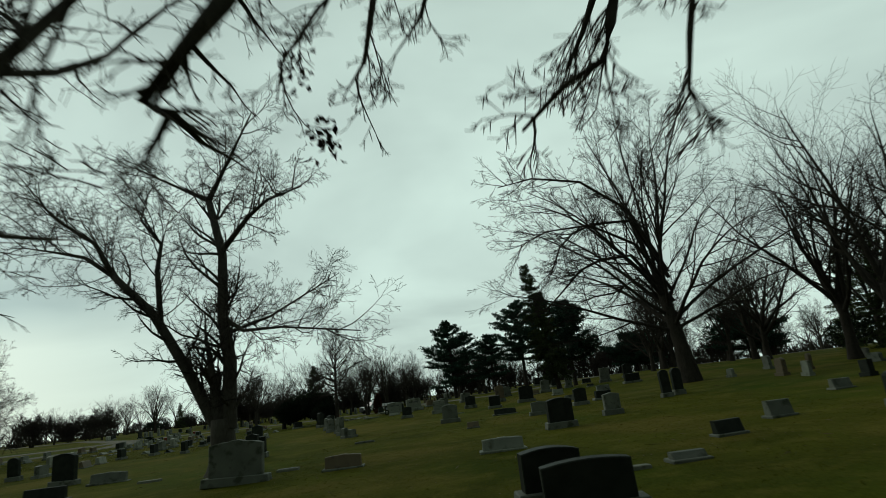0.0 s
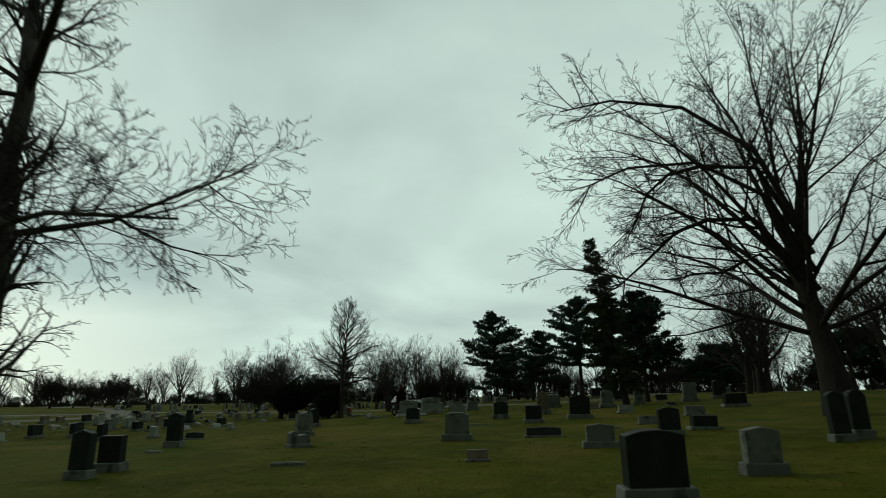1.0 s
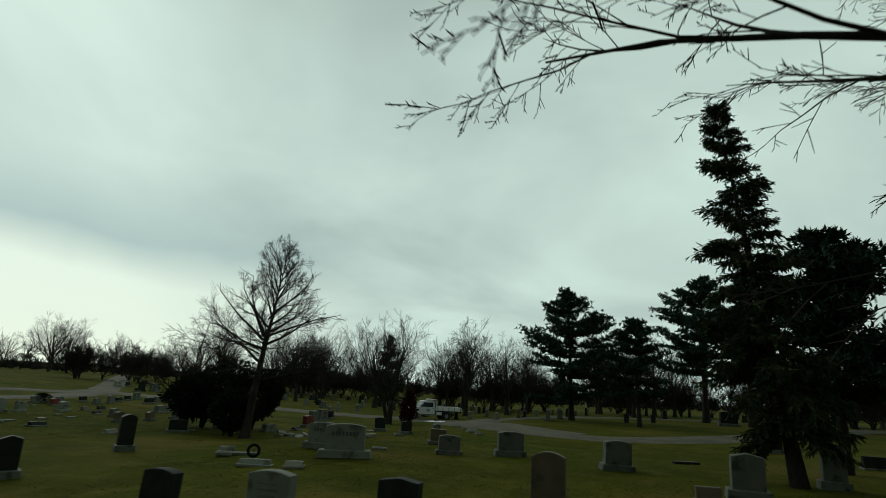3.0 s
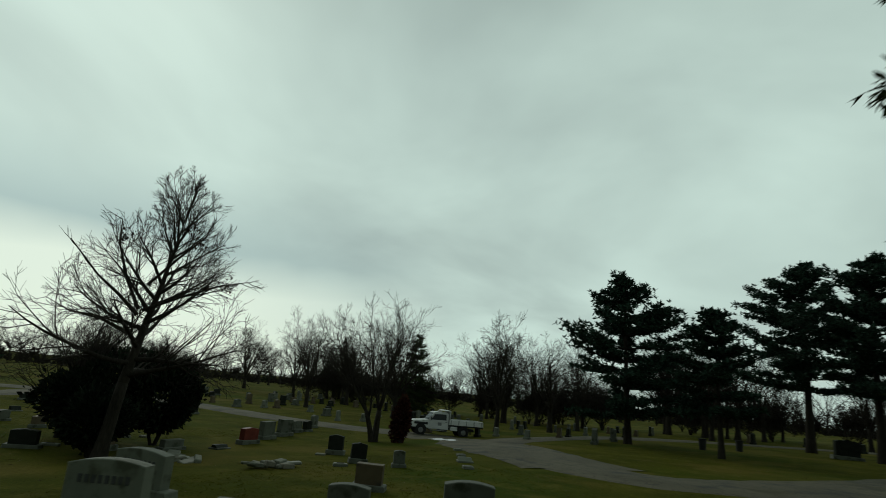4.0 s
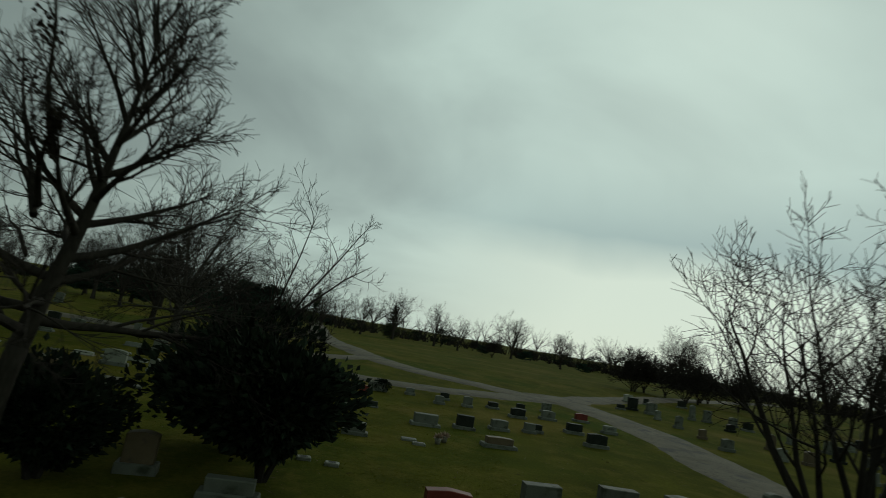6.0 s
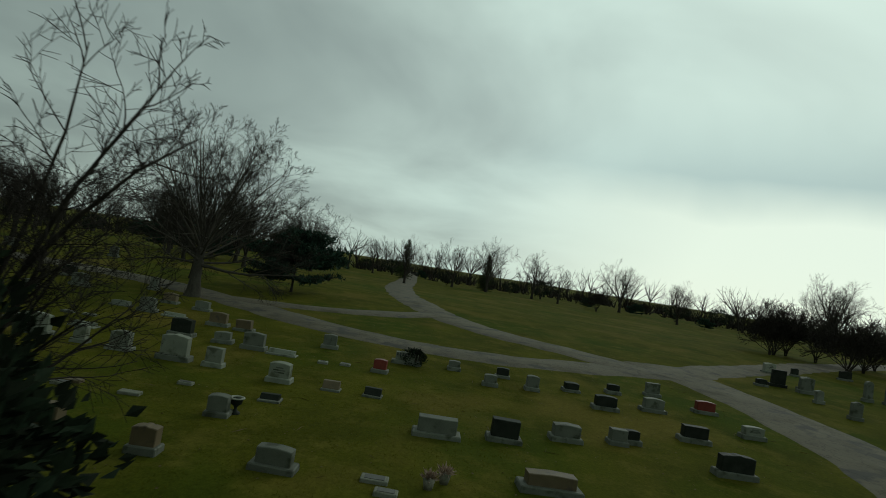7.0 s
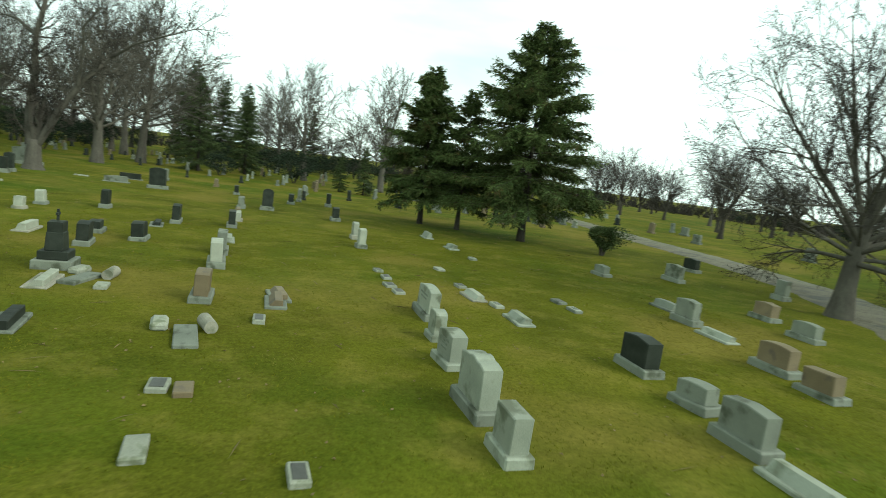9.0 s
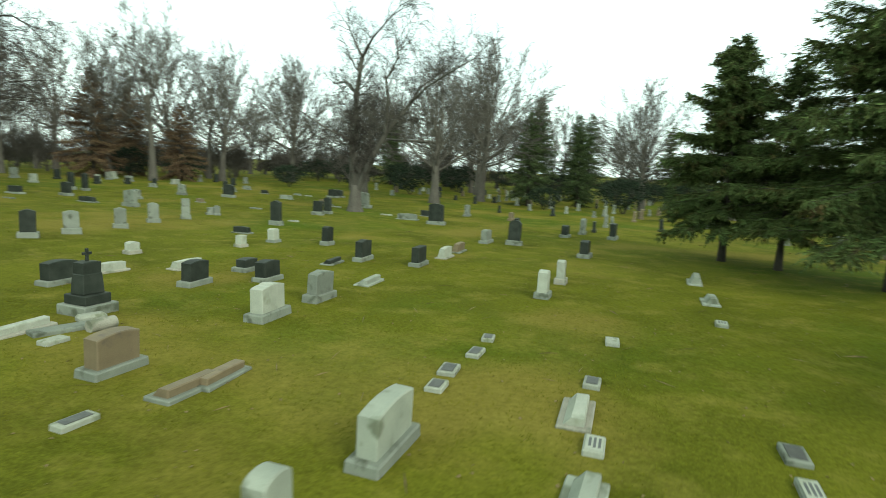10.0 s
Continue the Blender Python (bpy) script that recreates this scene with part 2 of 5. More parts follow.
def bare_tree(name, at, height, radius, seed, fork=0.28, limbs=6, lean=(18, 48), kids=(7, 6, 5, 4), wobble=0.22, lift=0.10,
              twig=0.007, droop=0.0, reach=0.62, mats=None, label="", stems=1, turn=0.0, tree_lean=(0, 0), shrink=0.62, category="tree", group="", hang=(), leader=False, splay=0.0, low=0.72, spread=False, arch=0.0, thin=0.05, part_angle=(24, 62), clumps=()):
    """A leafless tree: flared trunk, forking limbs and several orders of twigs."""
    rng = random.Random(seed)
    bark, twigs = mats or (BARK, TWIG)
    trunk, boughs, spray = Tubes(), Tubes(), Tubes()

    def branch(start, way, length, r, level):
        n = (6, 7, 5, 4, 2, 1)[min(level, 5)]
        pts, ways, p, d = [start.copy()], [way.copy()], start.copy(), way.copy()
        pull = lift if level < 3 else lift * 0.5 - droop
        for i in range(n):
            bow = -arch * i / n if level == 1 else 0.0
            d = (d + rand_dir(rng) * wobble * (0.7 if level < 2 else 1.1) + Vector((0, 0, pull + bow))).normalized()
            p = p + d * (length / n)
            pts.append(p.copy())
            ways.append(d.copy())
        tip = max(r * 0.14, twig * 0.65)
        radii = [r + (tip - r) * i / n for i in range(n + 1)]
        (trunk if level == 0 else boughs if level < 3 else spray).add(pts, radii, (8, 7, 5, 3, 3, 3)[min(level, 5)])
        if level - 1 < len(kids):
            many = kids[level - 1] if level > 0 else 0
            for j in range(many):
                f = 0.22 + 0.78 * (j + rng.random()) / many
                i = min(int(f * n), n - 1)
                q = pts[i].lerp(pts[i + 1], f * n - i)
                across = ways[i + 1].cross(rand_dir(rng)).normalized()
                side = math.radians(rng.uniform(*part_angle))
                out = (ways[i + 1] * math.cos(side) + across * math.sin(side)).normalized()
                grown = length * shrink * (1.12 - 0.55 * f) * rng.uniform(0.7, 1.2)
                branch(q, out, grown, max(radii[i] * 0.55, twig), level + 1)

    for s in range(stems):
        away = 2 * math.pi * s / max(stems, 1) + turn
        tilt = 0.0 if stems == 1 else splay or rng.uniform(0.14, 0.3)
        up = Vector((math.cos(away) * math.sin(tilt) + tree_lean[0], math.sin(away) * math.sin(tilt) + tree_lean[1], 1)).normalized()
        r0 = radius / math.sqrt(stems) * (1.1 if stems > 1 else 1)
        foot = Vector((math.cos(away), math.sin(away), 0)) * (radius * 0.22 if stems > 1 else 0)
        n, p, d = 6, foot.copy() - Vector((0, 0, 0.25)), up.copy()
        pts, radii = [p.copy()], [r0 * 1.55]
        for i in range(n):
            d = (d + rand_dir(rng) * 0.05).normalized()
            p = p + d * (height * fork + 0.25) / n
            pts.append(p.copy())
            radii.append(r0 * (1.2 if i == 0 else 1.02 - thin * i))
        trunk.add(pts, radii, 10)
        share = max(2, limbs // stems)
        if leader:
            p, line, top = pts[-1].copy(), [pts[-1].copy()], d.copy()
            for i in range(7):
                top = (top + rand_dir(rng) * 0.06).normalized()
                p = p + top * height * (1 - fork) / 7
                line.append(p.copy())
            trunk.add(line, [max(r0 * 0.8 * (1 - i / 7.2), twig) for i in range(8)], 7)
            for k in range(limbs):
                f = 0.02 + 0.96 * (k + rng.random()) / limbs
                i = min(int(f * 7), 6)
                q = line[i].lerp(line[i + 1], f * 7 - i)
                w = k * 2.4 + rng.uniform(-0.5, 0.5)
                a = math.radians(lean[1] + (lean[0] - lean[1]) * f + rng.uniform(-8, 8))
                out = (top * math.cos(a) + Vector((math.cos(w), math.sin(w), 0)) * math.sin(a)).normalized()
                branch(q, out, height * reach * (1 - 0.72 * f) * rng.uniform(0.8, 1.15), r0 * (0.46 - 0.30 * f), 1)
            share = 0
        for k in range(share):
            w = turn + away + 2 * math.pi * (k + rng.uniform(-0.25, 0.25)) / share
            a = math.radians(rng.uniform(*lean)) * (0.35 if k == 0 and share > 3 else 1.0)
            out = (d * math.cos(a) + Vector((math.cos(w), math.sin(w), 0)) * math.sin(a)).normalized()
            f = rng.uniform(low, 1.0) if k else 1.0
            if spread:
                f = low + (1 - low) * (share - k - rng.random()) / share if k else 1.0
                w = turn + away + k * 2.4 + rng.uniform(-0.4, 0.4)
                a = math.radians(lean[1] + (lean[0] - lean[1]) * (f - low) / (1 - low) + rng.uniform(-7, 7))
                out = (d * math.cos(a) + Vector((math.cos(w), math.sin(w), 0)) * math.sin(a)).normalized()
            i = min(int(f * n), n - 1)
            q = pts[i].lerp(pts[i + 1], f * n - i)
            branch(q, out, height * reach * (rng.uniform(0.92, 1.05) if spread else rng.uniform(0.82, 1.1)), r0 * (rng.uniform(0.2, 0.32) if spread else rng.uniform(0.42, 0.62)), 1)
    for r, grow, line in hang:
        line = [Vector(p) for p in line]
        last = len(line) - 1
        thick = 0.5 if r > 0.2 else 0.8
        boughs.add(line, [r * (1 - thick * i / last) for i in range(last + 1)], 8)
        for i in range(1, last + 1):
            way = (line[i] - line[i - 1]).normalized()
            for k in range(3 if grow < 1.9 else 6):
                branch(line[i - 1].lerp(line[i], rng.random()), (way + rand_dir(rng) * 0.9).normalized(), rng.uniform(0.7, 1.6) * grow, max(r * 0.25, 0.01), 3 if grow < 1.0 else 2)
    root = new(name)
    root.location = (at[0], at[1], ground_z(*at))
    mesh_part("trunk", trunk.verts, trunk.faces, bark, root, smooth=True)
    mesh_part("limbwork", boughs.verts, boughs.faces, bark, root, smooth=True)
    mesh_part("twiggery", spray.verts, spray.faces, twigs, root)
    for at_clump in clumps:
        verts, faces = [], []
        for k in range(46):
            q = Vector(at_clump) + Vector((rng.gauss(0, 0.13), rng.gauss(0, 0.13), rng.gauss(-0.05, 0.17)))
            out = (rand_dir(rng) + Vector((0, 0, -0.5))).normalized()
            n = rng.uniform(0.08, 0.17)
            blade(verts, faces, q, out, out.cross(rand_dir(rng)).normalized(), n, n * 0.3)
        tagged(mesh_part("leaf_clump", verts, faces, DEAD_LEAF, root), "withered dark leaf clump", kind="stuff")
    return tagged(root, label, category, group)


def blade(verts, faces, root, way, side, length, width):
    """A small pointed clump of needles: a folded lozenge."""
    b = len(verts)
    mid = root + way * (length * 0.45)
    fold = way.cross(side) * (width * 0.6)
    verts += [root, mid + side * width - fold, root + way * length, mid - side * width - fold]
    faces += [(b, b + 1, b + 2), (b, b + 2, b + 3)]


def spruce(name, at, height, spread, seed, bare=0.08, sag=0.35, mat=None, label="", gap=0.5, group="", per=9, whorl=(5, 7), rise=0.0, tilt=None):
    """A spruce: a straight stem with whorls of sagging branches hung with sprays."""
    rng = random.Random(seed)
    trunk, limbs = Tubes(), Tubes()
    verts, faces = [], []
    bend = Vector((*(tilt or (rng.uniform(-0.02, 0.02), rng.uniform(-0.02, 0.02))), 1)).normalized()
    pts = [bend * (height * i / 8) - Vector((0, 0, 0.2 if i == 0 else 0)) for i in range(9)]
    r0 = height * 0.017
    trunk.add(pts, [r0 * (1.35 if i == 0 else 1 - i / 8.3) for i in range(9)], 8)
    z = height * bare
    while z < height * 0.985:
        f = (z - height * bare) / (height * (1 - bare))
        long = spread * (1 - f) ** 0.85 * (0.72 + 0.28 * min(1, f * 6)) + 0.25
        for k in range(rng.randint(*whorl)):
            w = rng.uniform(0, 2 * math.pi)
            size = long * rng.uniform(0.55, 1.15)
            way = Vector((math.cos(w), math.sin(w), rise + 0.55 * f + rng.uniform(-0.1, 0.12)))
            z0 = max(height * bare * 0.8, z + gap * rng.uniform(-0.6, 0.6))
            p, line, d = bend * z0, [bend * z0], way.normalized()
            for i in range(5):
                d = (d + Vector((0, 0, (-sag if i < 3 else sag * 0.7) * 0.45 * (1 - f)))).normalized()
                p = p + d * (size / 5)
                line.append(p.copy())
            limbs.add(line, [max(0.035 * (1 - f) * (1 - i / 6), 0.008) for i in range(6)], 4)
            for j in range(int(per * max(size, 0.6) / 1.6) + 3):
                g = 0.12 + 0.88 * (j + rng.random()) / (int(per * max(size, 0.6) / 1.6) + 3)
                i = min(int(g * 5), 4)
                q = line[i].lerp(line[i + 1], g * 5 - i)
                along = (line[i + 1] - line[i]).normalized()
                for s in (-1, 1):
                    across = along.cross(Vector((0, 0, 1))).normalized() * s
                    out = (along * rng.uniform(0.3, 1.0) + across * rng.uniform(0.35, 1.0) + Vector((0, 0, rng.uniform(-1.0, 0.1)))).normalized()
                    n = rng.uniform(0.6, 1.25) * min(0.78, 0.18 + size * 0.19)
                    blade(verts, faces, q, out, out.cross(rand_dir(rng)).normalized(), n, 0.03)
                    for e in range(7):
                        o2 = (out + rand_dir(rng) * 0.7 + Vector((0, 0, -0.3))).normalized()
                        short = rng.uniform(0.16, 0.3) * min(1.0, 0.5 + size * 0.3)
                        blade(verts, faces, q + out * n * rng.uniform(0.05, 0.95), o2, o2.cross(rand_dir(rng)).normalized(), short, short * 0.13)
        z += gap * (0.55 + 0.55 * (1 - f)) * rng.uniform(0.75, 1.2)
    root = new(name)
    root.location = (at[0], at[1], ground_z(*at))
    mesh_part("trunk", trunk.verts, trunk.faces, BARK, root, smooth=True)
    mesh_part("limbwork", limbs.verts, limbs.faces, BARK, root, smooth=True)
    mesh_part("foliage", verts, faces, mat or SPRUCE, root)
    return tagged(root, label, "tree", group)


def pine(name, at, height, spread, seed, bare=0.2, label="", group="", tiers=9):
    """A pine: level boughs in tiers, each ending in rising pads of long needles."""
    rng = random.Random(seed)
    trunk, limbs = Tubes(), Tubes()
    verts, faces = [], []
    lean = Vector((rng.uniform(-0.03, 0.03), rng.uniform(-0.03, 0.03), 1))
    pts = [lean * (height * i / 8) - Vector((0, 0, 0.2 if i == 0 else 0)) for i in range(9)]
    trunk.add(pts, [height * 0.022 * (1.3 if i == 0 else 1 - i / 9) for i in range(9)], 8)
    for tier in range(tiers):
        f = tier / (tiers - 1)
        z = height * (bare + (0.93 - bare) * f)
        wide = spread * (0.8 + 0.75 * f - 1.35 * f * f) * rng.uniform(0.85, 1.12)
        for k in range(rng.randint(5, 7)):
            w = rng.uniform(0, 2 * math.pi)
            size = max(0.7, wide * rng.uniform(0.65, 1.1))
            d = Vector((math.cos(w), math.sin(w), rng.uniform(-0.08, 0.2) + 0.5 * f)).normalized()
            p = lean * z
            line = [p.copy()]
            for i in range(5):
                d = (d + Vector((0, 0, -0.05 if i < 2 else 0.12)) + rand_dir(rng) * 0.1).normalized()
                p = p + d * (size / 5)
                line.append(p.copy())
            limbs.add(line, [0.055 * (1 - i / 6) + 0.012 for i in range(6)], 4)
            tufts = int(10 + size * 14)
            for j in range(tufts):
                g = 0.22 + 0.78 * (j + rng.random()) / tufts
                i = min(int(g * 5), 4)
                q = line[i].lerp(line[i + 1], g * 5 - i)
                q = q + Vector((rng.gauss(0, 0.32), rng.gauss(0, 0.32), abs(rng.gauss(0, 0.08)))) * (0.6 + size * 0.14)
                for e in range(7):
                    out = (rand_dir(rng) + Vector((0, 0, 0.6))).normalized()
                    n = rng.uniform(0.24, 0.5)
                    blade(verts, faces, q, out, out.cross(rand_dir(rng)).normalized(), n, n * 0.17)
    root = new(name)
    root.location = (at[0], at[1], ground_z(*at))
    mesh_part("trunk", trunk.verts, trunk.faces, BARK, root, smooth=True)
    mesh_part("limbwork", limbs.verts, limbs.faces, BARK, root, smooth=True)
    mesh_part("foliage", verts, faces, PINE, root)
    return tagged(root, label, "tree", group)


def shrub(name, at, height, wide, seed, mat, label="", cone=0.0, many=2600, stem=0.3, group="", category="shrub"):
    """A dense evergreen shrub: a stem and a ragged crown of small sprays."""
    rng = random.Random(seed)
    stems = Tubes()
    for k in range(4):
        w = rng.uniform(0, 6.28)
        stems.add([Vector((0.06 * math.cos(w), 0.06 * math.sin(w), -0.1)), Vector((wide * 0.12 * math.cos(w), wide * 0.12 * math.sin(w), height * 0.3)),
                   Vector((wide * 0.25 * math.cos(w), wide * 0.25 * math.sin(w), height * 0.7))], [0.09, 0.06, 0.02], 5)
    verts, faces = [], []
    lobes = [(rand_dir(rng), rng.uniform(0.2, 0.55)) for _ in range(11)]
    for j in range(many):
        d = rand_dir(rng)
        swell = 0.72 + sum(max(0, d.dot(a) - 0.6) * s * 2 for a, s in lobes)
        k = rng.uniform(0.1, 1.0) ** 0.4 * swell * (1.0 if rng.random() < 0.88 else rng.uniform(1.0, 1.22))
        zz = (d.z * k + 1) / 2
        slim = (1 - cone * max(0, zz)) * (1.0 if cone else 0.6 + 0.4 * min(1, max(0, zz) * 2.2))
        q = Vector((d.x * k * wide / 2 * slim, d.y * k * wide / 2 * slim, height * (stem + (1 - stem) * zz)))
        out = (d + Vector((0, 0, 0.35)) + rand_dir(rng) * 0.7).normalized()
        n = rng.uniform(0.16, 0.4) * (0.4 + height * 0.13) * (0.6 if height < 2 else 1.0)
        blade(verts, faces, q, out, out.cross(rand_dir(rng)).normalized(), n, n * 0.3)
    root = new(name)
    root.location = (at[0], at[1], ground_z(*at))
    mesh_part("stem", stems.verts, stems.faces, BARK, root)
    mesh_part("foliage", verts, faces, mat, root)
    return tagged(root, label, category, group)


# ---- ground and roads ----
def ground_material():
    m = material("winter_lawn", (0.040, 0.045, 0.0046), (0.090, 0.092, 0.0092), 0.35, 0.95, 26, 0.8, ((0.104, 0.088, 0.016), 0.16, 0.52), spread=0.0, contrast=(0.34, 0.66), gloss=0.02)
    n, l = m.node_tree.nodes, m.node_tree.links
    bsdf = n["Principled BSDF"]
    tone = [a for a in n if a.bl_idname == "ShaderNodeHueSaturation"][0]
    pos = [a for a in n if a.bl_idname == "ShaderNodeTexCoord"][0]
    green = n.new("ShaderNodeTexNoise")
    green.inputs["Scale"].default_value, green.inputs["Detail"].default_value = 0.09, 5.0
    l.new(pos.outputs["Object"], green.inputs["Vector"])
    gate = n.new("ShaderNodeMapRange")
    gate.inputs["From Min"].default_value, gate.inputs["From Max"].default_value = 0.50, 0.68
    l.new(green.outputs[0], gate.inputs[0])
    lush = n.new("ShaderNodeMix")
    lush.data_type, lush.blend_type = "RGBA", "MIX"
    lush.inputs[7].default_value = (0.032, 0.060, 0.0042, 1)
    weak = n.new("ShaderNodeMath")
    weak.operation = "MULTIPLY"
    weak.inputs[1].default_value = 0.75
    l.new(gate.outputs[0], weak.inputs[0])
    l.new(weak.outputs[0], lush.inputs[0])
    l.new(tone.outputs[0], lush.inputs[6])
    patch = n.new("ShaderNodeTexNoise")
    patch.inputs["Scale"].default_value, patch.inputs["Detail"].default_value, patch.inputs["Roughness"].default_value = 0.75, 6.0, 0.65
    l.new(pos.outputs["Object"], patch.inputs["Vector"])
    dry = n.new("ShaderNodeMapRange")
    dry.inputs["From Min"].default_value, dry.inputs["From Max"].default_value = 0.5, 0.72
    dry.inputs["To Max"].default_value = 0.7
    l.new(patch.outputs[0], dry.inputs[0])
    straw = n.new("ShaderNodeMix")
    straw.data_type = "RGBA"
    straw.inputs[7].default_value = (0.128, 0.111, 0.021, 1)
    l.new(dry.outputs[0], straw.inputs[0])
    l.new(lush.outputs[2], straw.inputs[6])
    # blades
    blades = n.new("ShaderNodeTexNoise")
    blades.inputs["Scale"].default_value, blades.inputs["Detail"].default_value, blades.inputs["Roughness"].default_value = 9.0, 8.0, 0.75
    l.new(pos.outputs["Object"], blades.inputs["Vector"])
    shade = n.new("ShaderNodeMapRange")
    shade.inputs["From Min"].default_value, shade.inputs["From Max"].default_value = 0.3, 0.7
    shade.inputs["To Min"].default_value, shade.inputs["To Max"].default_value = 0.7, 1.32
    l.new(blades.outputs[0], shade.inputs[0])
    final = n.new("ShaderNodeVectorMath")
    final.operation = "SCALE"
    l.new(straw.outputs[2], final.inputs[0])
    l.new(shade.outputs[0], final.inputs[3])
    l.new(final.outputs[0], bsdf.inputs["Base Color"])
    return m


LAWN = ground_material()
ROAD = material("worn_grey_asphalt", (0.066, 0.059, 0.037), (0.134, 0.122, 0.080), 0.5, 0.9, 20, 0.5, ((0.05, 0.05, 0.04), 0.7, 0.54), spread=0.03)


def wear(m, cracks=1.3, dirt=(0.055, 0.05, 0.024)):
    """Crazing and drifts of soil and moss over an asphalt material."""
    n, l = m.node_tree.nodes, m.node_tree.links
    bsdf = n["Principled BSDF"]
    old = bsdf.inputs["Base Color"].links[0].from_socket
    pos = [a for a in n if a.bl_idname == "ShaderNodeTexCoord"][0]
    cell = n.new("ShaderNodeTexVoronoi")
    cell.feature = "DISTANCE_TO_EDGE"
    cell.inputs["Scale"].default_value = cracks
    bent = n.new("ShaderNodeTexNoise")
    bent.inputs["Scale"].default_value, bent.inputs["Detail"].default_value = 1.6, 4.0
    l.new(pos.outputs["Object"], bent.inputs["Vector"])
    warp = n.new("ShaderNodeVectorMath")
    warp.operation = "ADD"
    l.new(pos.outputs["Object"], warp.inputs[0])
    l.new(bent.outputs["Color"], warp.inputs[1])
    l.new(warp.outputs[0], cell.inputs["Vector"])
    seam = n.new("ShaderNodeMapRange")
    seam.inputs["From Min"].default_value, seam.inputs["From Max"].default_value = 0.0, 0.035
    seam.inputs["To Min"].default_value, seam.inputs["To Max"].default_value = 0.5, 1.0
    l.new(cell.outputs["Distance"], seam.inputs[0])
    drift = n.new("ShaderNodeTexNoise")
    drift.inputs["Scale"].default_value, drift.inputs["Detail"].default_value, drift.inputs["Roughness"].default_value = 0.42, 7.0, 0.65
    l.new(pos.outputs["Object"], drift.inputs["Vector"])
    gate = n.new("ShaderNodeMapRange")
    gate.inputs["From Min"].default_value, gate.inputs["From Max"].default_value, gate.inputs["To Max"].default_value = 0.54, 0.66, 0.8
    l.new(drift.outputs[0], gate.inputs[0])
    soil = n.new("ShaderNodeMix")
    soil.data_type = "RGBA"
    soil.inputs[7].default_value = (*dirt, 1)
    l.new(gate.outputs[0], soil.inputs[0])
    l.new(old, soil.inputs[6])
    final = n.new("ShaderNodeVectorMath")
    final.operation = "SCALE"
    l.new(soil.outputs[2], final.inputs[0])
    l.new(seam.outputs[0], final.inputs[3])
    l.new(final.outputs[0], bsdf.inputs["Base Color"])


wear(ROAD)


def lawn():
    verts, faces = [], []
    steps = [-2500, -1200, -600, -350, -200] + [-150 + 5 * i for i in range(53)] + [120, 160, 220, 350, 600, 1200, 2500]
    rows = [s + 30 for s in steps]
    for y in rows:
        for x in steps:
            verts.append((x, y, ground_z(x, y)))
    w = len(steps)
    for j in range(len(rows) - 1):
        for i in range(w - 1):
            faces.append((j * w + i, j * w + i + 1, (j + 1) * w + i + 1, (j + 1) * w + i))
    return tagged(mesh_part("ground", verts, faces, LAWN, smooth=True), "mottled green and straw-coloured winter lawn", "lawn", kind="structure")


lawn()


def curve_through(points, step=1.0):
    """Points spaced along a smooth line through the given ones."""
    pts = [Vector((*p, 0)) for p in points]
    pts = [pts[0] * 2 - pts[1]] + pts + [pts[-1] * 2 - pts[-2]]
    out = []
    for i in range(1, len(pts) - 2):
        a, b, c, d = pts[i - 1:i + 3]
        n = max(2, int((c - b).length / step))
        for k in range(n):
            t = k / n
            out.append(0.5 * ((2 * b) + (c - a) * t + (2 * a - 5 * b + 4 * c - d) * t * t + (3 * b - a - 3 * c + d) * t ** 3))
    return out + [pts[-2]]


def road(points, width, z, seed, label):
    rng = random.Random(seed)
    line = curve_through(points)
    verts, faces = [], []
    for i, p in enumerate(line):
        d = (line[min(i + 1, len(line) - 1)] - line[max(i - 1, 0)]).normalized()
        side = Vector((d.y, -d.x, 0))
        ragged = width / 2 + rng.uniform(-0.2, 0.16)
        for k, lift in ((-1, -0.02), (-0.93, z), (0, z + 0.03), (0.93, z), (1, -0.02)):
            q = p + side * ragged * k
            verts.append((q.x, q.y, lift + 0.012 + ground_z(q.x, q.y)))
    for i in range(len(line) - 1):
        for k in range(4):
            faces.append((i * 5 + k, i * 5 + k + 1, i * 5 + 6 + k, i * 5 + 5 + k))
    return tagged(mesh_part("road", verts, faces, ROAD, smooth=True), label, "road", kind="structure")


road([(-72, -120), (-68, -40), (-64.5, 10), (-63.2, 30), (-62.8, 42), (-61.3, 52), (-57.6, 61), (-53.4, 69), (-51.7, 76), (-52.8, 82), (-56.5, 88.5), (-58, 91)], 3.8, 0.012, 1, "narrow worn grey asphalt cemetery lane")
road([(-62, 91.5), (-56, 93.6), (-49, 95.2), (-42, 95.4), (-34, 94.6), (-27, 94.8), (-21, 96.2), (-16, 95.0), (-11.5, 90.2), (-7.5, 85.8), (-3.2, 82.4), (0.8, 82.8), (6, 88.5), (12, 98), (22, 116), (40, 140)], 4.4, 0.017, 2, "grey asphalt cemetery lane curving past pines")
road([(-57, 90.5), (-61, 85.5), (-64.5, 79.8), (-72, 74), (-88, 67.5), (-112, 62), (-150, 56), (-300, 30)], 4.2, 0.022, 3, "grey asphalt lane crossing open lawn")
road([(-71, 74.5), (-65, 70.5), (-61.5, 66.6), (-59, 61.5), (-58.5, 58.5)], 3.0, 0.027, 4, "grey asphalt link between two lanes")
road([(-57, 91), (-64, 96.5), (-76, 107.5), (-107, 134), (-160, 180)], 3.4, 0.027, 5, "pale asphalt lane running into the distance")
road([(-14, 94), (-13.5, 101), (-10, 112), (0, 124), (20, 134), (60, 146), (150, 158)], 4.0, 0.022, 6, "grey lane behind the pine island")

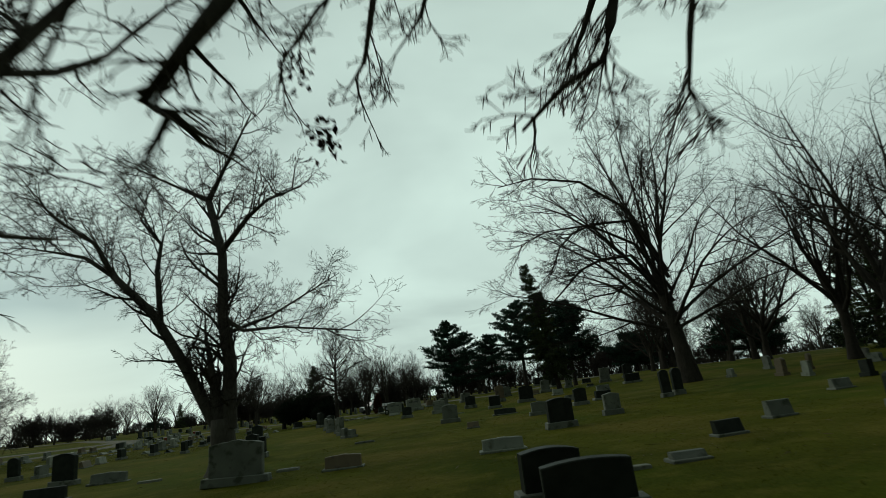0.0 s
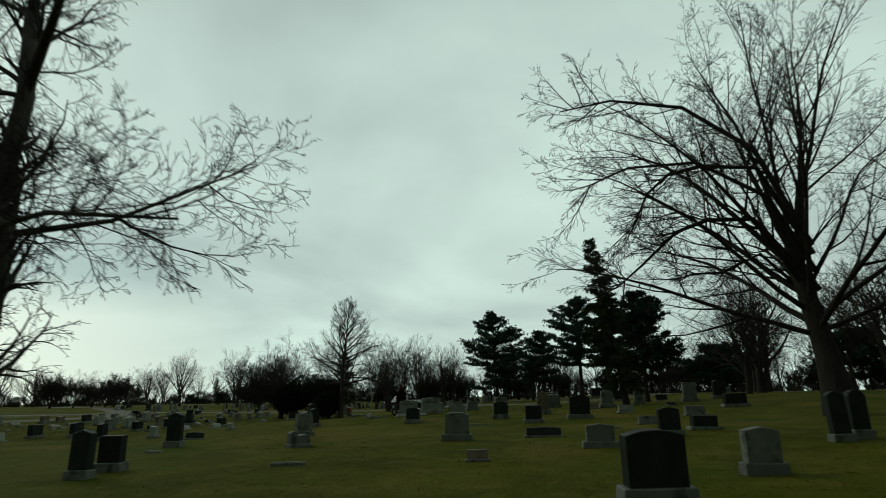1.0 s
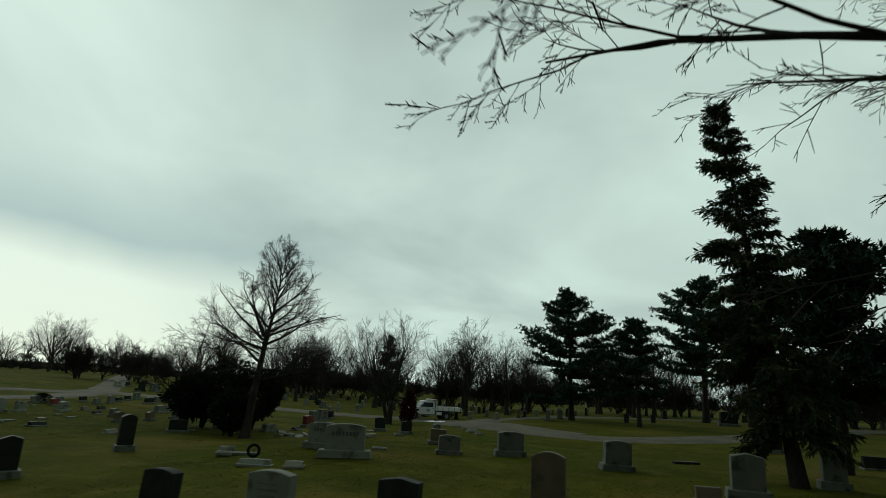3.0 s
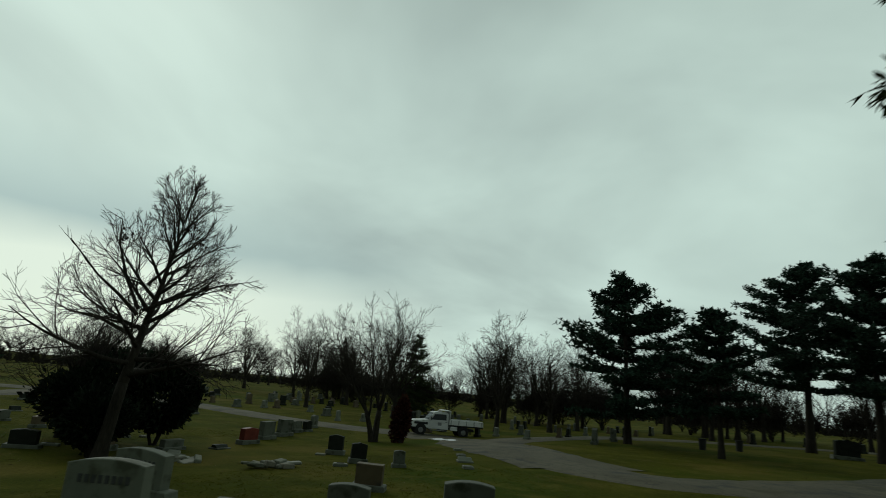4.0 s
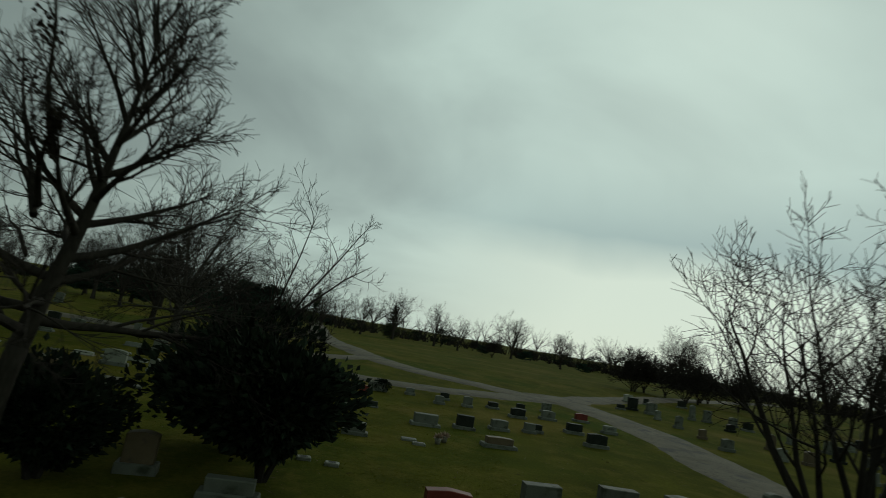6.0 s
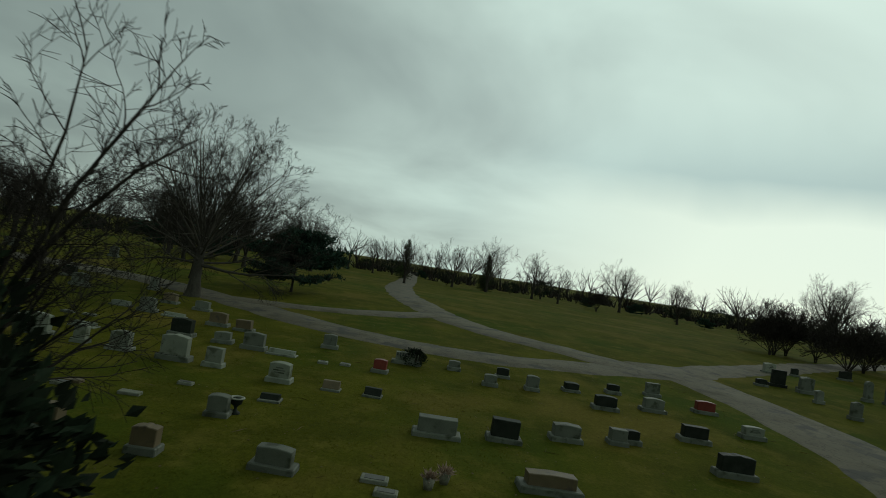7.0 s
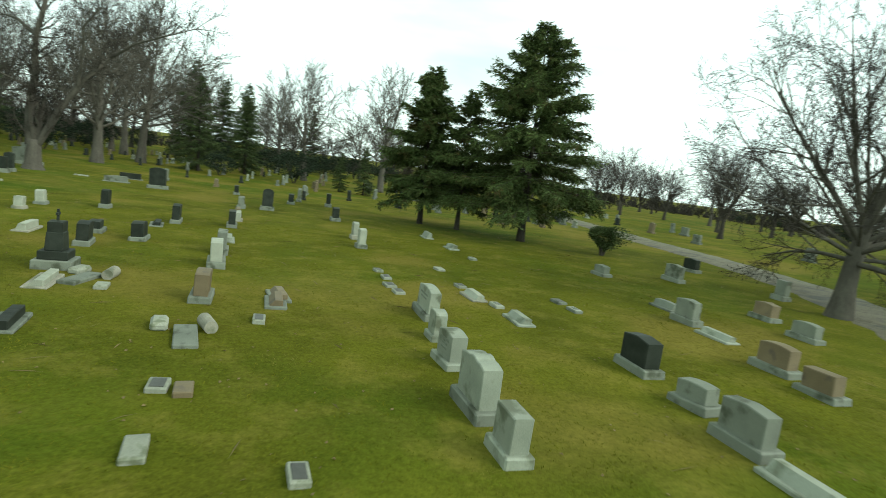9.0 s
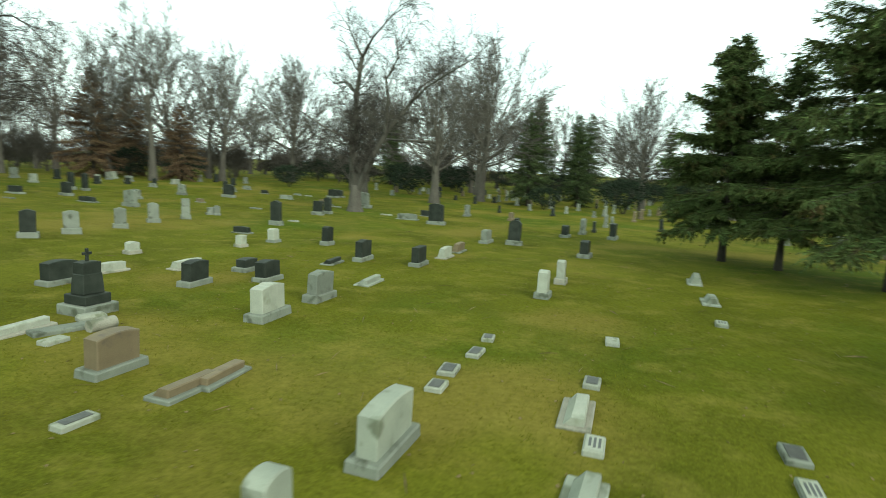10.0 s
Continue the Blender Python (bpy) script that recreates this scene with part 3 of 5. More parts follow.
road([(-19.5, 96.2), (-13.5, 92), (-9, 87.4), (-4.5, 83.2)], 6.4, 0.011, 8, "wide worn asphalt bend of the cemetery lane")

# ---- trees beside the flight ----
bare_tree("bare_tree", (-56.5, 58.3), 13.0, 0.4, 11, fork=0.32, limbs=26, lean=(8, 92), reach=0.62, kids=(9, 7, 5, 3), twig=0.008, mats=(BARK_PALE, TWIG), lift=0.015, shrink=0.5, wobble=0.14, part_angle=(20, 56), spread=True, low=0.56, thin=0.08, label="large round-crowned bare tree beside the lane")
bare_tree("bare_tree", (15.3, 49.5), 26, 0.62, 12, fork=0.36, limbs=20, lean=(8, 74), reach=0.6, kids=(9, 7, 5, 3), twig=0.01, droop=0.07, wobble=0.14, part_angle=(18, 50), lift=0.07, arch=0.26, shrink=0.44, spread=True, low=0.42, thin=0.08, turn=0.6, label="tall spreading bare tree with long arching limbs",
          hang=[(0.17, 2.2, [(0, 0, 6.5), (-2.5, 0.7, 10.9), (-5.5, -1.1, 10.5), (-7.4, -1.9, 9.7), (-9.5, -2.5, 7.8), (-10.9, -3.1, 6.6)]), (0.16, 2.2, [(0, 0, 8.5), (-2.1, 0.1, 13.8), (-5.7, -1.9, 13.4), (-7.8, -3.3, 12.5), (-9.1, -3.9, 11.3), (-10.1, -4.1, 9.2)]), (0.13, 2.0, [(0, 0, 5.5), (-1.8, 2.4, 9.2), (-4.5, 1.0, 7.9), (-6.5, -0.6, 7.6), (-7.7, -0.8, 7.2)]), (0.18, 2.4, [(0, 0, 9.0), (-2.5, -1, 14.5), (-6.0, -1, 17.5), (-10, -1, 18.4), (-13, -1, 18.0)]), (0.15, 2.4, [(0, 0, 7.5), (-3, -3, 11.0), (-6.5, -4, 12.8), (-10, -4.5, 12.6), (-12, -4.5, 11.8)])])
bare_tree("bare_tree", (-12.6, 27.3), 18, 0.62, 15, fork=0.13, limbs=2, lean=(8, 24), reach=0.3, kids=(8, 7, 5, 3), twig=0.008, droop=0.1, turn=3.3, shrink=0.5, wobble=0.24, mats=(BARK_PALE, TWIG), label="old bare tree dividing low into two crooked stems",
          hang=[(0.3, 2.4, [(-0.2, 0.0, 1.9), (-1.7, 0.0, 4.8), (-3.1, -0.3, 7.4), (-4.9, -0.6, 9.4)]), (0.13, 2.4, [(-4.9, -0.6, 9.4), (-5.2, -1.5, 10.8), (-6.6, -2.0, 11.9), (-7.2, -2.5, 12.7)]), (0.12, 2.4, [(-4.9, -0.6, 9.4), (-6.8, 0.0, 10.7), (-9.4, 1.0, 11.6), (-11.9, 2.0, 12.4)]), (0.15, 2.4, [(-2.9, 0.0, 6.9), (-3.4, 0.5, 9.7), (-3.5, 1.0, 11.2), (-4.9, 1.5, 12.8), (-5.0, 2.0, 14.1)]), (0.34, 2.4, [(0.3, 0.0, 1.9), (0.4, 0.0, 4.8), (0.1, 0.0, 6.9), (-0.0, 0.3, 10.0), (-0.9, 0.8, 13.1)]), (0.14, 2.4, [(-0.9, 0.8, 13.1), (-2.7, 2.0, 14.3), (-6.0, 3.0, 16.4)]), (0.15, 2.4, [(-0.9, 0.8, 13.1), (0.2, 0.0, 14.1), (2.2, -1.0, 16.6)]), (0.11, 2.4, [(0.1, 0.0, 6.9), (1.5, -1.0, 6.0), (3.6, -2.0, 5.8), (7.2, -3.0, 5.1)]), (0.15, 2.4, [(-0.0, 0.3, 10.2), (1.9, -1.0, 11.3), (3.2, -2.0, 11.6), (5.1, -3.0, 11.6)]), (0.1, 2.4, [(0.2, 0.0, 6.1), (1.6, 2.0, 7.0), (4.7, 4.0, 9.2)])])
bare_tree("bare_tree", (-9.0, 5.5), 21, 0.55, 16, fork=0.34, limbs=18, lean=(8, 74), reach=0.56, kids=(8, 6, 5, 3), twig=0.009, droop=0.04, turn=2.4, low=0.5, spread=True, thin=0.08, shrink=0.48, mats=(BARK_PALE, TWIG_PALE), label="tall pale-barked bare tree with overhanging boughs",
          clumps=[(6.62, 3.48, 6.28), (6.31, 3.22, 7.25)], hang=[(0.16, 0.6, [(0, 0, 7.5), (6.6, 1.67, 7.72), (6.08, 1.44, 6.87), (5.75, 1.35, 6.37), (5.21, 1.45, 5.84), (5.48, 1.5, 5.7), (5.75, 1.59, 5.42)]), (0.05, 0.6, [(5.47, 1.51, 5.67), (5.16, 1.6, 5.24), (4.66, 1.64, 5.01)]), (0.08, 0.6, [(0, 0, 6.5), (4.01, 1.42, 7.76), (4.09, 1.15, 6.8), (3.73, 1.3, 6.14)]), (0.04, 0.6, [(4.71, 1.1, 7.14), (4.1, 1.31, 6.15), (3.9, 1.48, 5.48)]), (0.06, 0.7, [(0, 0, 8.5), (7.45, 2.96, 8.53), (6.72, 3.07, 7.91), (6.15, 3.21, 7.28), (6.0, 3.33, 6.75)]), (0.06, 0.7, [(7.67, 2.99, 8.42), (7.45, 3.17, 7.67), (7.3, 3.3, 7.14), (6.98, 3.38, 6.75)])])
bare_tree("bare_tree", (5.5, 0.0), 18, 0.42, 17, fork=0.3, limbs=9, lean=(12, 52), reach=0.58, kids=(7, 6, 5, 4), twig=0.008, droop=0.1, mats=(BARK_PALE, TWIG_PALE), label="bare tree with drooping twigs over the graves",
          hang=[(0.09, 0.6, [(0, 0, 6.5), (-3.95, 7.46, 6.83), (-4.28, 7.16, 5.92), (-4.4, 7.25, 5.55), (-4.84, 7.28, 5.34), (-5.35, 7.36, 4.92)]), (0.06, 0.6, [(0, 0, 7), (-3.09, 7.53, 6.73), (-3.46, 7.26, 5.71), (-3.55, 7.4, 5.13), (-3.45, 7.47, 4.86)]), (0.05, 0.6, [(-4.19, 7.47, 6.73), (-4.47, 7.61, 6.13), (-4.72, 7.7, 5.72)]), (0.04, 0.6, [(-6.12, 7.74, 7.31), (-6.29, 7.85, 6.85), (-6.74, 7.95, 6.36)])])
bare_tree("bare_tree", (29, 51), 23, 0.42, 18, fork=0.24, limbs=8, lean=(10, 48), reach=0.58, kids=(7, 6, 4), twig=0.009, low=0.5, label="tall bare tree with steep limbs")
bare_tree("bare_tree", (27, 42.5), 22, 0.4, 19, fork=0.24, limbs=7, lean=(10, 48), reach=0.6, kids=(7, 6, 4), twig=0.009, low=0.5, label="tall bare tree with steep limbs")
bare_tree("bare_tree", (31, 70), 16, 0.38, 20, fork=0.24, limbs=9, lean=(18, 62), reach=0.56, kids=(7, 6, 4), twig=0.01, low=0.5, label="round bare tree behind the graves")
spruce("spruce_tree", (6.9, 66.3), 14.4, 2.2, 21, tilt=(-0.135, 0.0), bare=0.13, gap=0.42, sag=0.7, per=18, whorl=(4, 6), label="dark dense spruce with sagging branches")
spruce("spruce_tree", (-48.5, 41.0), 14.2, 6.4, 22, bare=0.19, gap=0.42, sag=0.34, per=21, whorl=(5, 6), rise=0.04, mat=SPRUCE_GREEN, label="tall green spruce with open top among headstones")
spruce("spruce_tree", (-42.3, 35.8), 11.2, 3.8, 23, bare=0.23, gap=0.36, sag=0.3, per=24, mat=SPRUCE_GREEN, label="compact green spruce beside a taller one")
spruce("spruce_tree", (-44.8, 37.4), 9.8, 3.0, 24, bare=0.24, gap=0.46, sag=0.3, per=16, mat=SPRUCE_GREEN, label="green spruce crowded behind two others")
shrub("evergreen_shrub", (-52.6, 44.8), 1.9, 2.0, 43, SPRUCE, "small ragged evergreen on a short stem beside the spruces", stem=0.24, many=5200)
pine("pine_tree", (-6.8, 105.2), 13.6, 6.4, 31, bare=0.16, tiers=11, label="dark pine with layered boughs on the lane island")
pine("pine_tree", (0.2, 98.8), 9.6, 3.4, 32, bare=0.3, tiers=8, label="small dark pine with high layered crown")
pine("pine_tree", (6.6, 119.8), 18, 7.2, 33, bare=0.3, tiers=12, label="tall dark pine with high layered crown")
pine("pine_tree", (10.5, 110.9), 16, 6.8, 34, bare=0.3, tiers=12, label="tall dark pine with high layered crown")
pine("pine_tree", (9.4, 71.5), 10.2, 3.7, 35, bare=0.3, tiers=11, label="dark pine with layered boughs beside a spruce")
low_pine = pine("pine_tree", (-69.8, 60.2), 5.6, 5.4, 36, bare=0.22, tiers=8, label="low broad dark pine across the lane")
bare_tree("bare_tree", (-18.9, 69.7), 10.2, 0.25, 13, fork=0.28, limbs=28, lean=(18, 90), reach=0.46, kids=(8, 6, 4), twig=0.008, wobble=0.15, lift=0.03, leader=True, tree_lean=(0.05, 0.03), part_angle=(18, 48), label="slender bare tree rising between yew shrubs",
          hang=[(0.08, 0.8, [(0.3, 0.1, 5.4), (-0.2, -0.5, 6.1), (-0.6, -1.2, 6.7), (-1.3, -2.1, 7.9)]), (0.07, 0.8, [(0.3, 0.1, 5.6), (0.1, -0.5, 6.7), (0.0, -1.0, 7.9), (0.1, -1.2, 8.9)]), (0.07, 0.8, [(0.4, 0.2, 5.6), (1.6, 0.8, 6.2), (2.7, 1.6, 6.8), (3.5, 2.3, 7.1)]),
                (0.06, 0.8, [(0.4, 0.2, 6.6), (1.5, 0.5, 7.7), (2.3, 0.9, 8.6), (2.7, 0.9, 9.4)]), (0.05, 0.8, [(0.2, 0.1, 4.6), (-0.6, -0.7, 5.1), (-1.4, -1.5, 5.3), (-2.0, -2.1, 5.7)])],
          clumps=[(2.2, 0.8, 8.4), (2.0, 0.5, 8.8), (0.1, -0.9, 8.3), (2.9, 1.8, 6.9), (2.3, 1.3, 6.7)])
bare_tree("bare_tree", (-26.2, 72.4), 8.4, 0.22, 25, fork=0.3, limbs=11, lean=(14, 74), reach=0.4, kids=(8, 5, 4), twig=0.007, wobble=0.15, lift=0.05, spread=True, low=0.5, tree_lean=(0.0, 0.06), label="spreading bare tree behind a yew shrub",
          hang=[(0.055, 1.0, [(0, 0.2, 2.6), (0.1, 1.1, 4.0), (0.3, 1.8, 5.2), (0.3, 2.5, 6.3), (0.2, 3.0, 7.2)]), (0.05, 1.0, [(0.1, 1.1, 4.0), (0.3, 2.0, 4.9), (0.3, 2.8, 5.7), (0.2, 3.6, 6.3)]), (0.05, 1.0, [(0.0, 0.2, 2.8), (-0.2, 0.7, 4.6), (-0.2, 1.1, 6.2), (0.0, 1.4, 7.6)])])
shrub("yew_shrub", (-25.0, 72.8), 3.2, 4.0, 41, YEW, "dense dark yew shrub with a narrow foot", many=8000, stem=0.14)
shrub("yew_shrub", (-22.5, 74.5), 3.5, 3.8, 42, YEW, "dense dark yew shrub", many=8000, stem=0.12)
shrub("yew_shrub", (-20.2, 70.2), 2.3, 2.4, 46, YEW, "dense dark yew shrub under a slender bare tree", many=5000, stem=0.1)
bare_tree("bare_tree", (-19.0, 87.4), 9.8, 0.28, 14, stems=3, fork=0.2, limbs=9, lean=(8, 32), reach=0.54, kids=(7, 6, 5), twig=0.009, lift=0.14, label="several-stemmed bare tree beside the lane")
shrub("cone_shrub", (-17.5, 88.1), 2.8, 1.5, 44, RUSSET, "russet conical evergreen beside the lane", cone=0.8, many=2600, stem=0.0)
shrub("small_shrub", (-45.9, 76.6), 0.9, 1.1, 45, YEW, "small dark shrub beside a headstone", many=1600, stem=0.0)
spruce("spruce_tree", (-38, 124), 11, 3.2, 26, bare=0.05, label="dark conical spruce beyond the lane")

# ---- trees further off ----
mid_round = bare_tree("bare_tree", (-34.6, 114), 12.5, 0.3, 51, fork=0.2, limbs=8, lean=(16, 58), reach=0.56, kids=(7, 6, 4), twig=0.014, label="bare tree standing among distant graves", group="distant trees")
mid_steep = bare_tree("bare_tree", (-20.5, 111.0), 11.5, 0.26, 52, fork=0.22, limbs=7, lean=(10, 40), reach=0.6, kids=(7, 6, 4), twig=0.013, label="bare tree standing among distant graves", group="distant trees")
mid_crook = bare_tree("bare_tree", (-17.5, 119), 11, 0.28, 53, fork=0.26, limbs=6, lean=(20, 62), reach=0.58, kids=(7, 5, 4), twig=0.013, wobble=0.3, label="crooked bare tree standing among distant graves", group="distant trees")
tall_pale = bare_tree("bare_tree", (25.9, 19.1), 22, 0.42, 54, fork=0.5, limbs=14, lean=(8, 76), reach=0.48, kids=(8, 6, 5), twig=0.022, part_angle=(20, 52), wobble=0.15, low=0.5, spread=True, thin=0.09, shrink=0.5, mats=(BARK_PALE, TWIG_PALE), label="tall pale bare tree at the wood's edge", group="woodland trees")
far_cone = spruce("spruce_tree", (-10.5, -30), 18, 5.0, 55, bare=0.06, gap=0.6, per=9, label="dark spruce at the far edge of the graves", group="distant evergreens")
round_pale = bare_tree("bare_tree", (-9.5, -8), 23, 0.52, 58, fork=0.42, limbs=18, lean=(6, 84), reach=0.54, kids=(9, 7, 5), twig=0.024, lift=0.05, shrink=0.46, wobble=0.12, part_angle=(16, 46), spread=True, low=0.5, thin=0.08, mats=(BARK_PALE, TWIG_PALE), label="broad round-crowned pale bare tree", group="woodland trees")
brown_cone = spruce("spruce_tree", (34, 22), 14, 5.0, 59, bare=0.08, gap=0.6, per=8, mat=DRY_LEAF, label="brownish half-bare spruce at the wood's edge", group="distant evergreens")
far_bush = shrub("evergreen_shrub", (-26, -44), 4.4, 6.0, 56, YEW, "dark spreading evergreen at the far edge of the graves", many=1500, stem=0.1, group="distant evergreens")
far_brush = bare_tree("thicket", (40, -22), 5.5, 0.12, 57, stems=4, fork=0.1, limbs=12, lean=(10, 50), reach=0.7, kids=(6, 5, 4), twig=0.016, mats=(BARK_PALE, TWIG_PALE), label="tangled leafless thicket under tall trees", category="shrub", group="woodland undergrowth")

far_scrub = bare_tree("thicket", (-60, 128), 5.0, 0.12, 60, stems=4, fork=0.1, limbs=14, lean=(10, 66), reach=0.6, kids=(6, 5, 4), twig=0.022, label="dark leafless thicket along the far lawns", category="shrub", group="far undergrowth")


def again(ob, x, y, size, turn):
    return copy_thing(ob, pose(x, y, ground_z(x, y), 0, 0, turn) @ Matrix.Diagonal((size, size, size, 1)))


rng = random.Random(7)
again(round_pale, -42.6, -8, 0.78, 70)
again(round_pale, -31.0, -16, 0.8, 160)
for x, y, size in ((-46, 112, 0.9), (-52, 128, 1.1), (-28, 132, 1.0), (-8, 138, 1.1), (-64, 138, 1.0), (-2, 128, 0.9), (24, 140, 1.2), (-78, 132, 1.0), (46, 118, 1.3), (43, 96, 1.35), (55, 74, 1.4), (48, 60, 1.3), (35, 82, 1.4), (39, 55, 1.5), (44, 70, 1.5), (27, 97, 1.2), (36, 92, 1.3)):
    again(rng.choice((mid_round, mid_steep, mid_crook)), x, y, size * rng.uniform(0.9, 1.1), rng.uniform(0, 360))
for x, y, size in ((2, -30, 1.0), (52, -4, 1.1), (60, 24, 1.1), (-2, -52, 1.0), (14, -44, 1.1), (68, 8, 1.2), (46, -30, 1.15), (58, 40, 1.05), (66, 54, 1.1), (40, 30, 0.95)):
    again(rng.choice((tall_pale, round_pale)), x, y, size * rng.uniform(0.85, 1.05), rng.uniform(0, 360))
for x, y, size in ((30, 4, 0.92), (34, 20, 0.84), (31, -13, 0.98), (-2, -24, 0.98), (40, -2, 0.94)):
    again(rng.choice((tall_pale, round_pale)), x, y, size, rng.uniform(0, 360))
for i in range(8):
    a, r = rng.uniform(-0.62, 0.62), rng.uniform(60, 100)
    again(tall_pale, -12 + r * math.cos(a - 0.5), 10 + r * math.sin(a - 0.5), rng.uniform(0.65, 1.0), rng.uniform(0, 360))
again(brown_cone, 27, 14, 0.75, 40)
again(brown_cone, 44, 10, 1.0, 140)
for x, y, size in ((-17.2, -6.8, 0.72), (-22.4, -13.4, 0.64), (-18.8, -35, 0.86), (-10, -60, 1.0), (20, -30, 0.8), (62, 66, 0.9), (50, 84, 0.8), (-58, -50, 0.8), (-39.5, 5, 0.34), (-36.5, 3, 0.28), (40, 62, 0.7), (46, 52, 0.8), (-30, -60, 0.8)):
    again(far_cone, x, y, size, rng.uniform(0, 360))
for x, y, size in ((-30.3, -5.4, 1.1), (-21, -2, 0.7), (3, -9, 1.1), (17, 3, 0.8), (-24, -32, 1.0), (-30, -36, 0.9), (-14, -33, 1.1), (-36, -46, 1.1), (-40, -52, 1.1), (32, -22, 1.1), (26, -26, 1.0), (34, 8, 1.0), (38, 14, 1.1), (12, -22, 1.2), (4, -28, 1.2), (-33, -48, 1.0), (-20, -52, 0.8), (16, -12, 0.8), (28, -8, 0.7), (8, -34, 0.9), (40, 4, 0.8), (-46, -40, 0.9), (38, 66, 0.8), (46, 74, 0.9)):
    again(far_bush, x, y, size, rng.uniform(0, 360))
for i in range(90):
    a = rng.uniform(-0.75, 1.15)
    r = rng.uniform(54, 92)
    again(far_brush, -8 + r * math.cos(a - 0.55), 14 + r * math.sin(a - 0.55), rng.uniform(0.7, 1.45), rng.uniform(0, 360))
# the tree belt that closes the open lawns
for i in range(120):
    a = math.radians(15 + 2.7 * i + rng.uniform(-1.2, 1.2))
    south = 216 < math.degrees(a) < 330
    r = rng.uniform(112, 150) if south else rng.uniform(130, 165)
    x, y = -20 + r * math.cos(a), 70 + r * math.sin(a)
    pick = rng.random()
    if math.radians(120) < a < math.radians(205) and pick < 0.3:
        again(rng.choice((far_cone, low_pine)), x, y, rng.uniform(0.35, 0.6), rng.uniform(0, 360))
    elif south and pick < 0.5:
        again(rng.choice((tall_pale, round_pale)), x, y, rng.uniform(0.6, 0.9), rng.uniform(0, 360))
    else:
        again(rng.choice((mid_round, mid_steep, mid_crook)), x, y, rng.uniform(0.75, 1.2), rng.uniform(0, 360))
for i in range(110):
    a = math.radians(15 + 3.1 * i)
    r = rng.uniform(125, 180)
    again(rng.choice((far_bush, far_scrub)), -20 + r * math.cos(a), 70 + r * math.sin(a), rng.uniform(0.7, 1.2), rng.uniform(0, 360))


def far_woods(name, mats, r0, r1, many, tall, seed, label):
    """The woods behind the lawns, too far to tell tree from tree."""
    r, wood = random.Random(seed), Tubes()
    for i in range(many):
        a = math.radians(10 + 345 * (i + r.random()) / many)
        d = r.uniform(r0, r1)
        foot = Vector((-20 + d * math.cos(a), 70 + d * math.sin(a), 0))
        foot.z = ground_z(foot.x, foot.y) - 0.2
        h = tall * r.uniform(0.6, 1.25)
        fork = foot + Vector((r.gauss(0, 0.3), r.gauss(0, 0.3), h * r.uniform(0.18, 0.35)))
        wood.add([foot, fork], [h * 0.022, h * 0.018], 5)
        for k in range(r.randint(6, 9)):
            w, tilt = r.uniform(0, 6.28), r.uniform(0.15, 1.05)
            way = Vector((math.cos(w) * math.sin(tilt), math.sin(w) * math.sin(tilt), math.cos(tilt)))
            tip = fork + way * h * r.uniform(0.5, 0.72)
            wood.add([fork, fork.lerp(tip, 0.5) + rand_dir(r) * 0.4, tip], [h * 0.012, h * 0.007, 0.02], 3)
            for e in range(7):
                q = fork.lerp(tip, r.uniform(0.3, 1.0))
                wood.add([q, q + (way + rand_dir(r) * 0.9 + Vector((0, 0, 0.3))).normalized() * h * r.uniform(0.1, 0.26)], [0.045, 0.015], 3)
        for k in range(6):
            clump = foot + Vector((r.gauss(0, 6), r.gauss(0, 6), 0))
            for e in range(8):
                wood.add([clump + rand_dir(r) * 0.8, clump + Vector((r.gauss(0, 1.3), r.gauss(0, 1.3), r.uniform(1.2, 4.2)))], [0.2, 0.05], 3)
    return tagged(mesh_part(name, wood.verts, wood.faces, mats), label, "woods", kind="stuff")


far_woods("distant_woods", TWIG, 165, 230, 330, 11, 61, "grey-brown leafless woods beyond the lawns")
again(mid_round, -155, 151, 1.35, 40)
again(mid_round, -67.4, 51.6, 1.0, 140)
for i in range(90):
    x = rng.uniform(-95, 60)
    y = rng.uniform(136, 156) if x < 20 else rng.uniform(118, 140)
    again(far_scrub, x, y - (25 if x < -75 else 0), rng.uniform(0.8, 1.5), rng.uniform(0, 360))
for i in range(30):
    again(rng.choice((mid_round, mid_steep, mid_crook)), rng.uniform(-70, 50), rng.uniform(128, 150), rng.uniform(0.8, 1.2), rng.uniform(0, 360))
for x, y, size in ((-92, 44, 0.9), (-101, 38, 1.0), (-96, 30, 1.0), (-112, 46, 1.0), (-108, 30, 1.1), (-118, 40, 1.1), (-122, 26, 1.1), (26, 92, 1.5), (31, 104, 1.5), (22, 84, 1.0)):
    again(rng.choice((mid_round, mid_crook)), x, y, size, rng.uniform(0, 360))
for x, y, size in ((-78, 22, 0.95), (-88, 8, 1.0), (-84, -12, 0.9), (-96, 30, 0.9), (-102, 2, 1.0), (-92, -34, 1.0), (-112, 20, 1.0), (-120, -14, 1.1), (-106, -44, 1.0), (-78, -40, 0.9), (-130, 34, 0.9), (-125, 60, 0.8), (-100, 44, 0.7), (-84, 40, 0.75), (-64, -60, 1.0), (-48, -62, 1.1), (-84, -70, 1.1)):
    again(rng.choice((mid_round, mid_steep)), x, y, size, rng.uniform(0, 360))
for x, y, size in ((-100, 34, 0.9), (-112, 40, 0.9), (-104, 24, 1.0), (26, 108, 1.2), (44, 104, 1.4), (50, 62, 1.4)):
    again(low_pine, x, y, size, rng.uniform(0, 360))


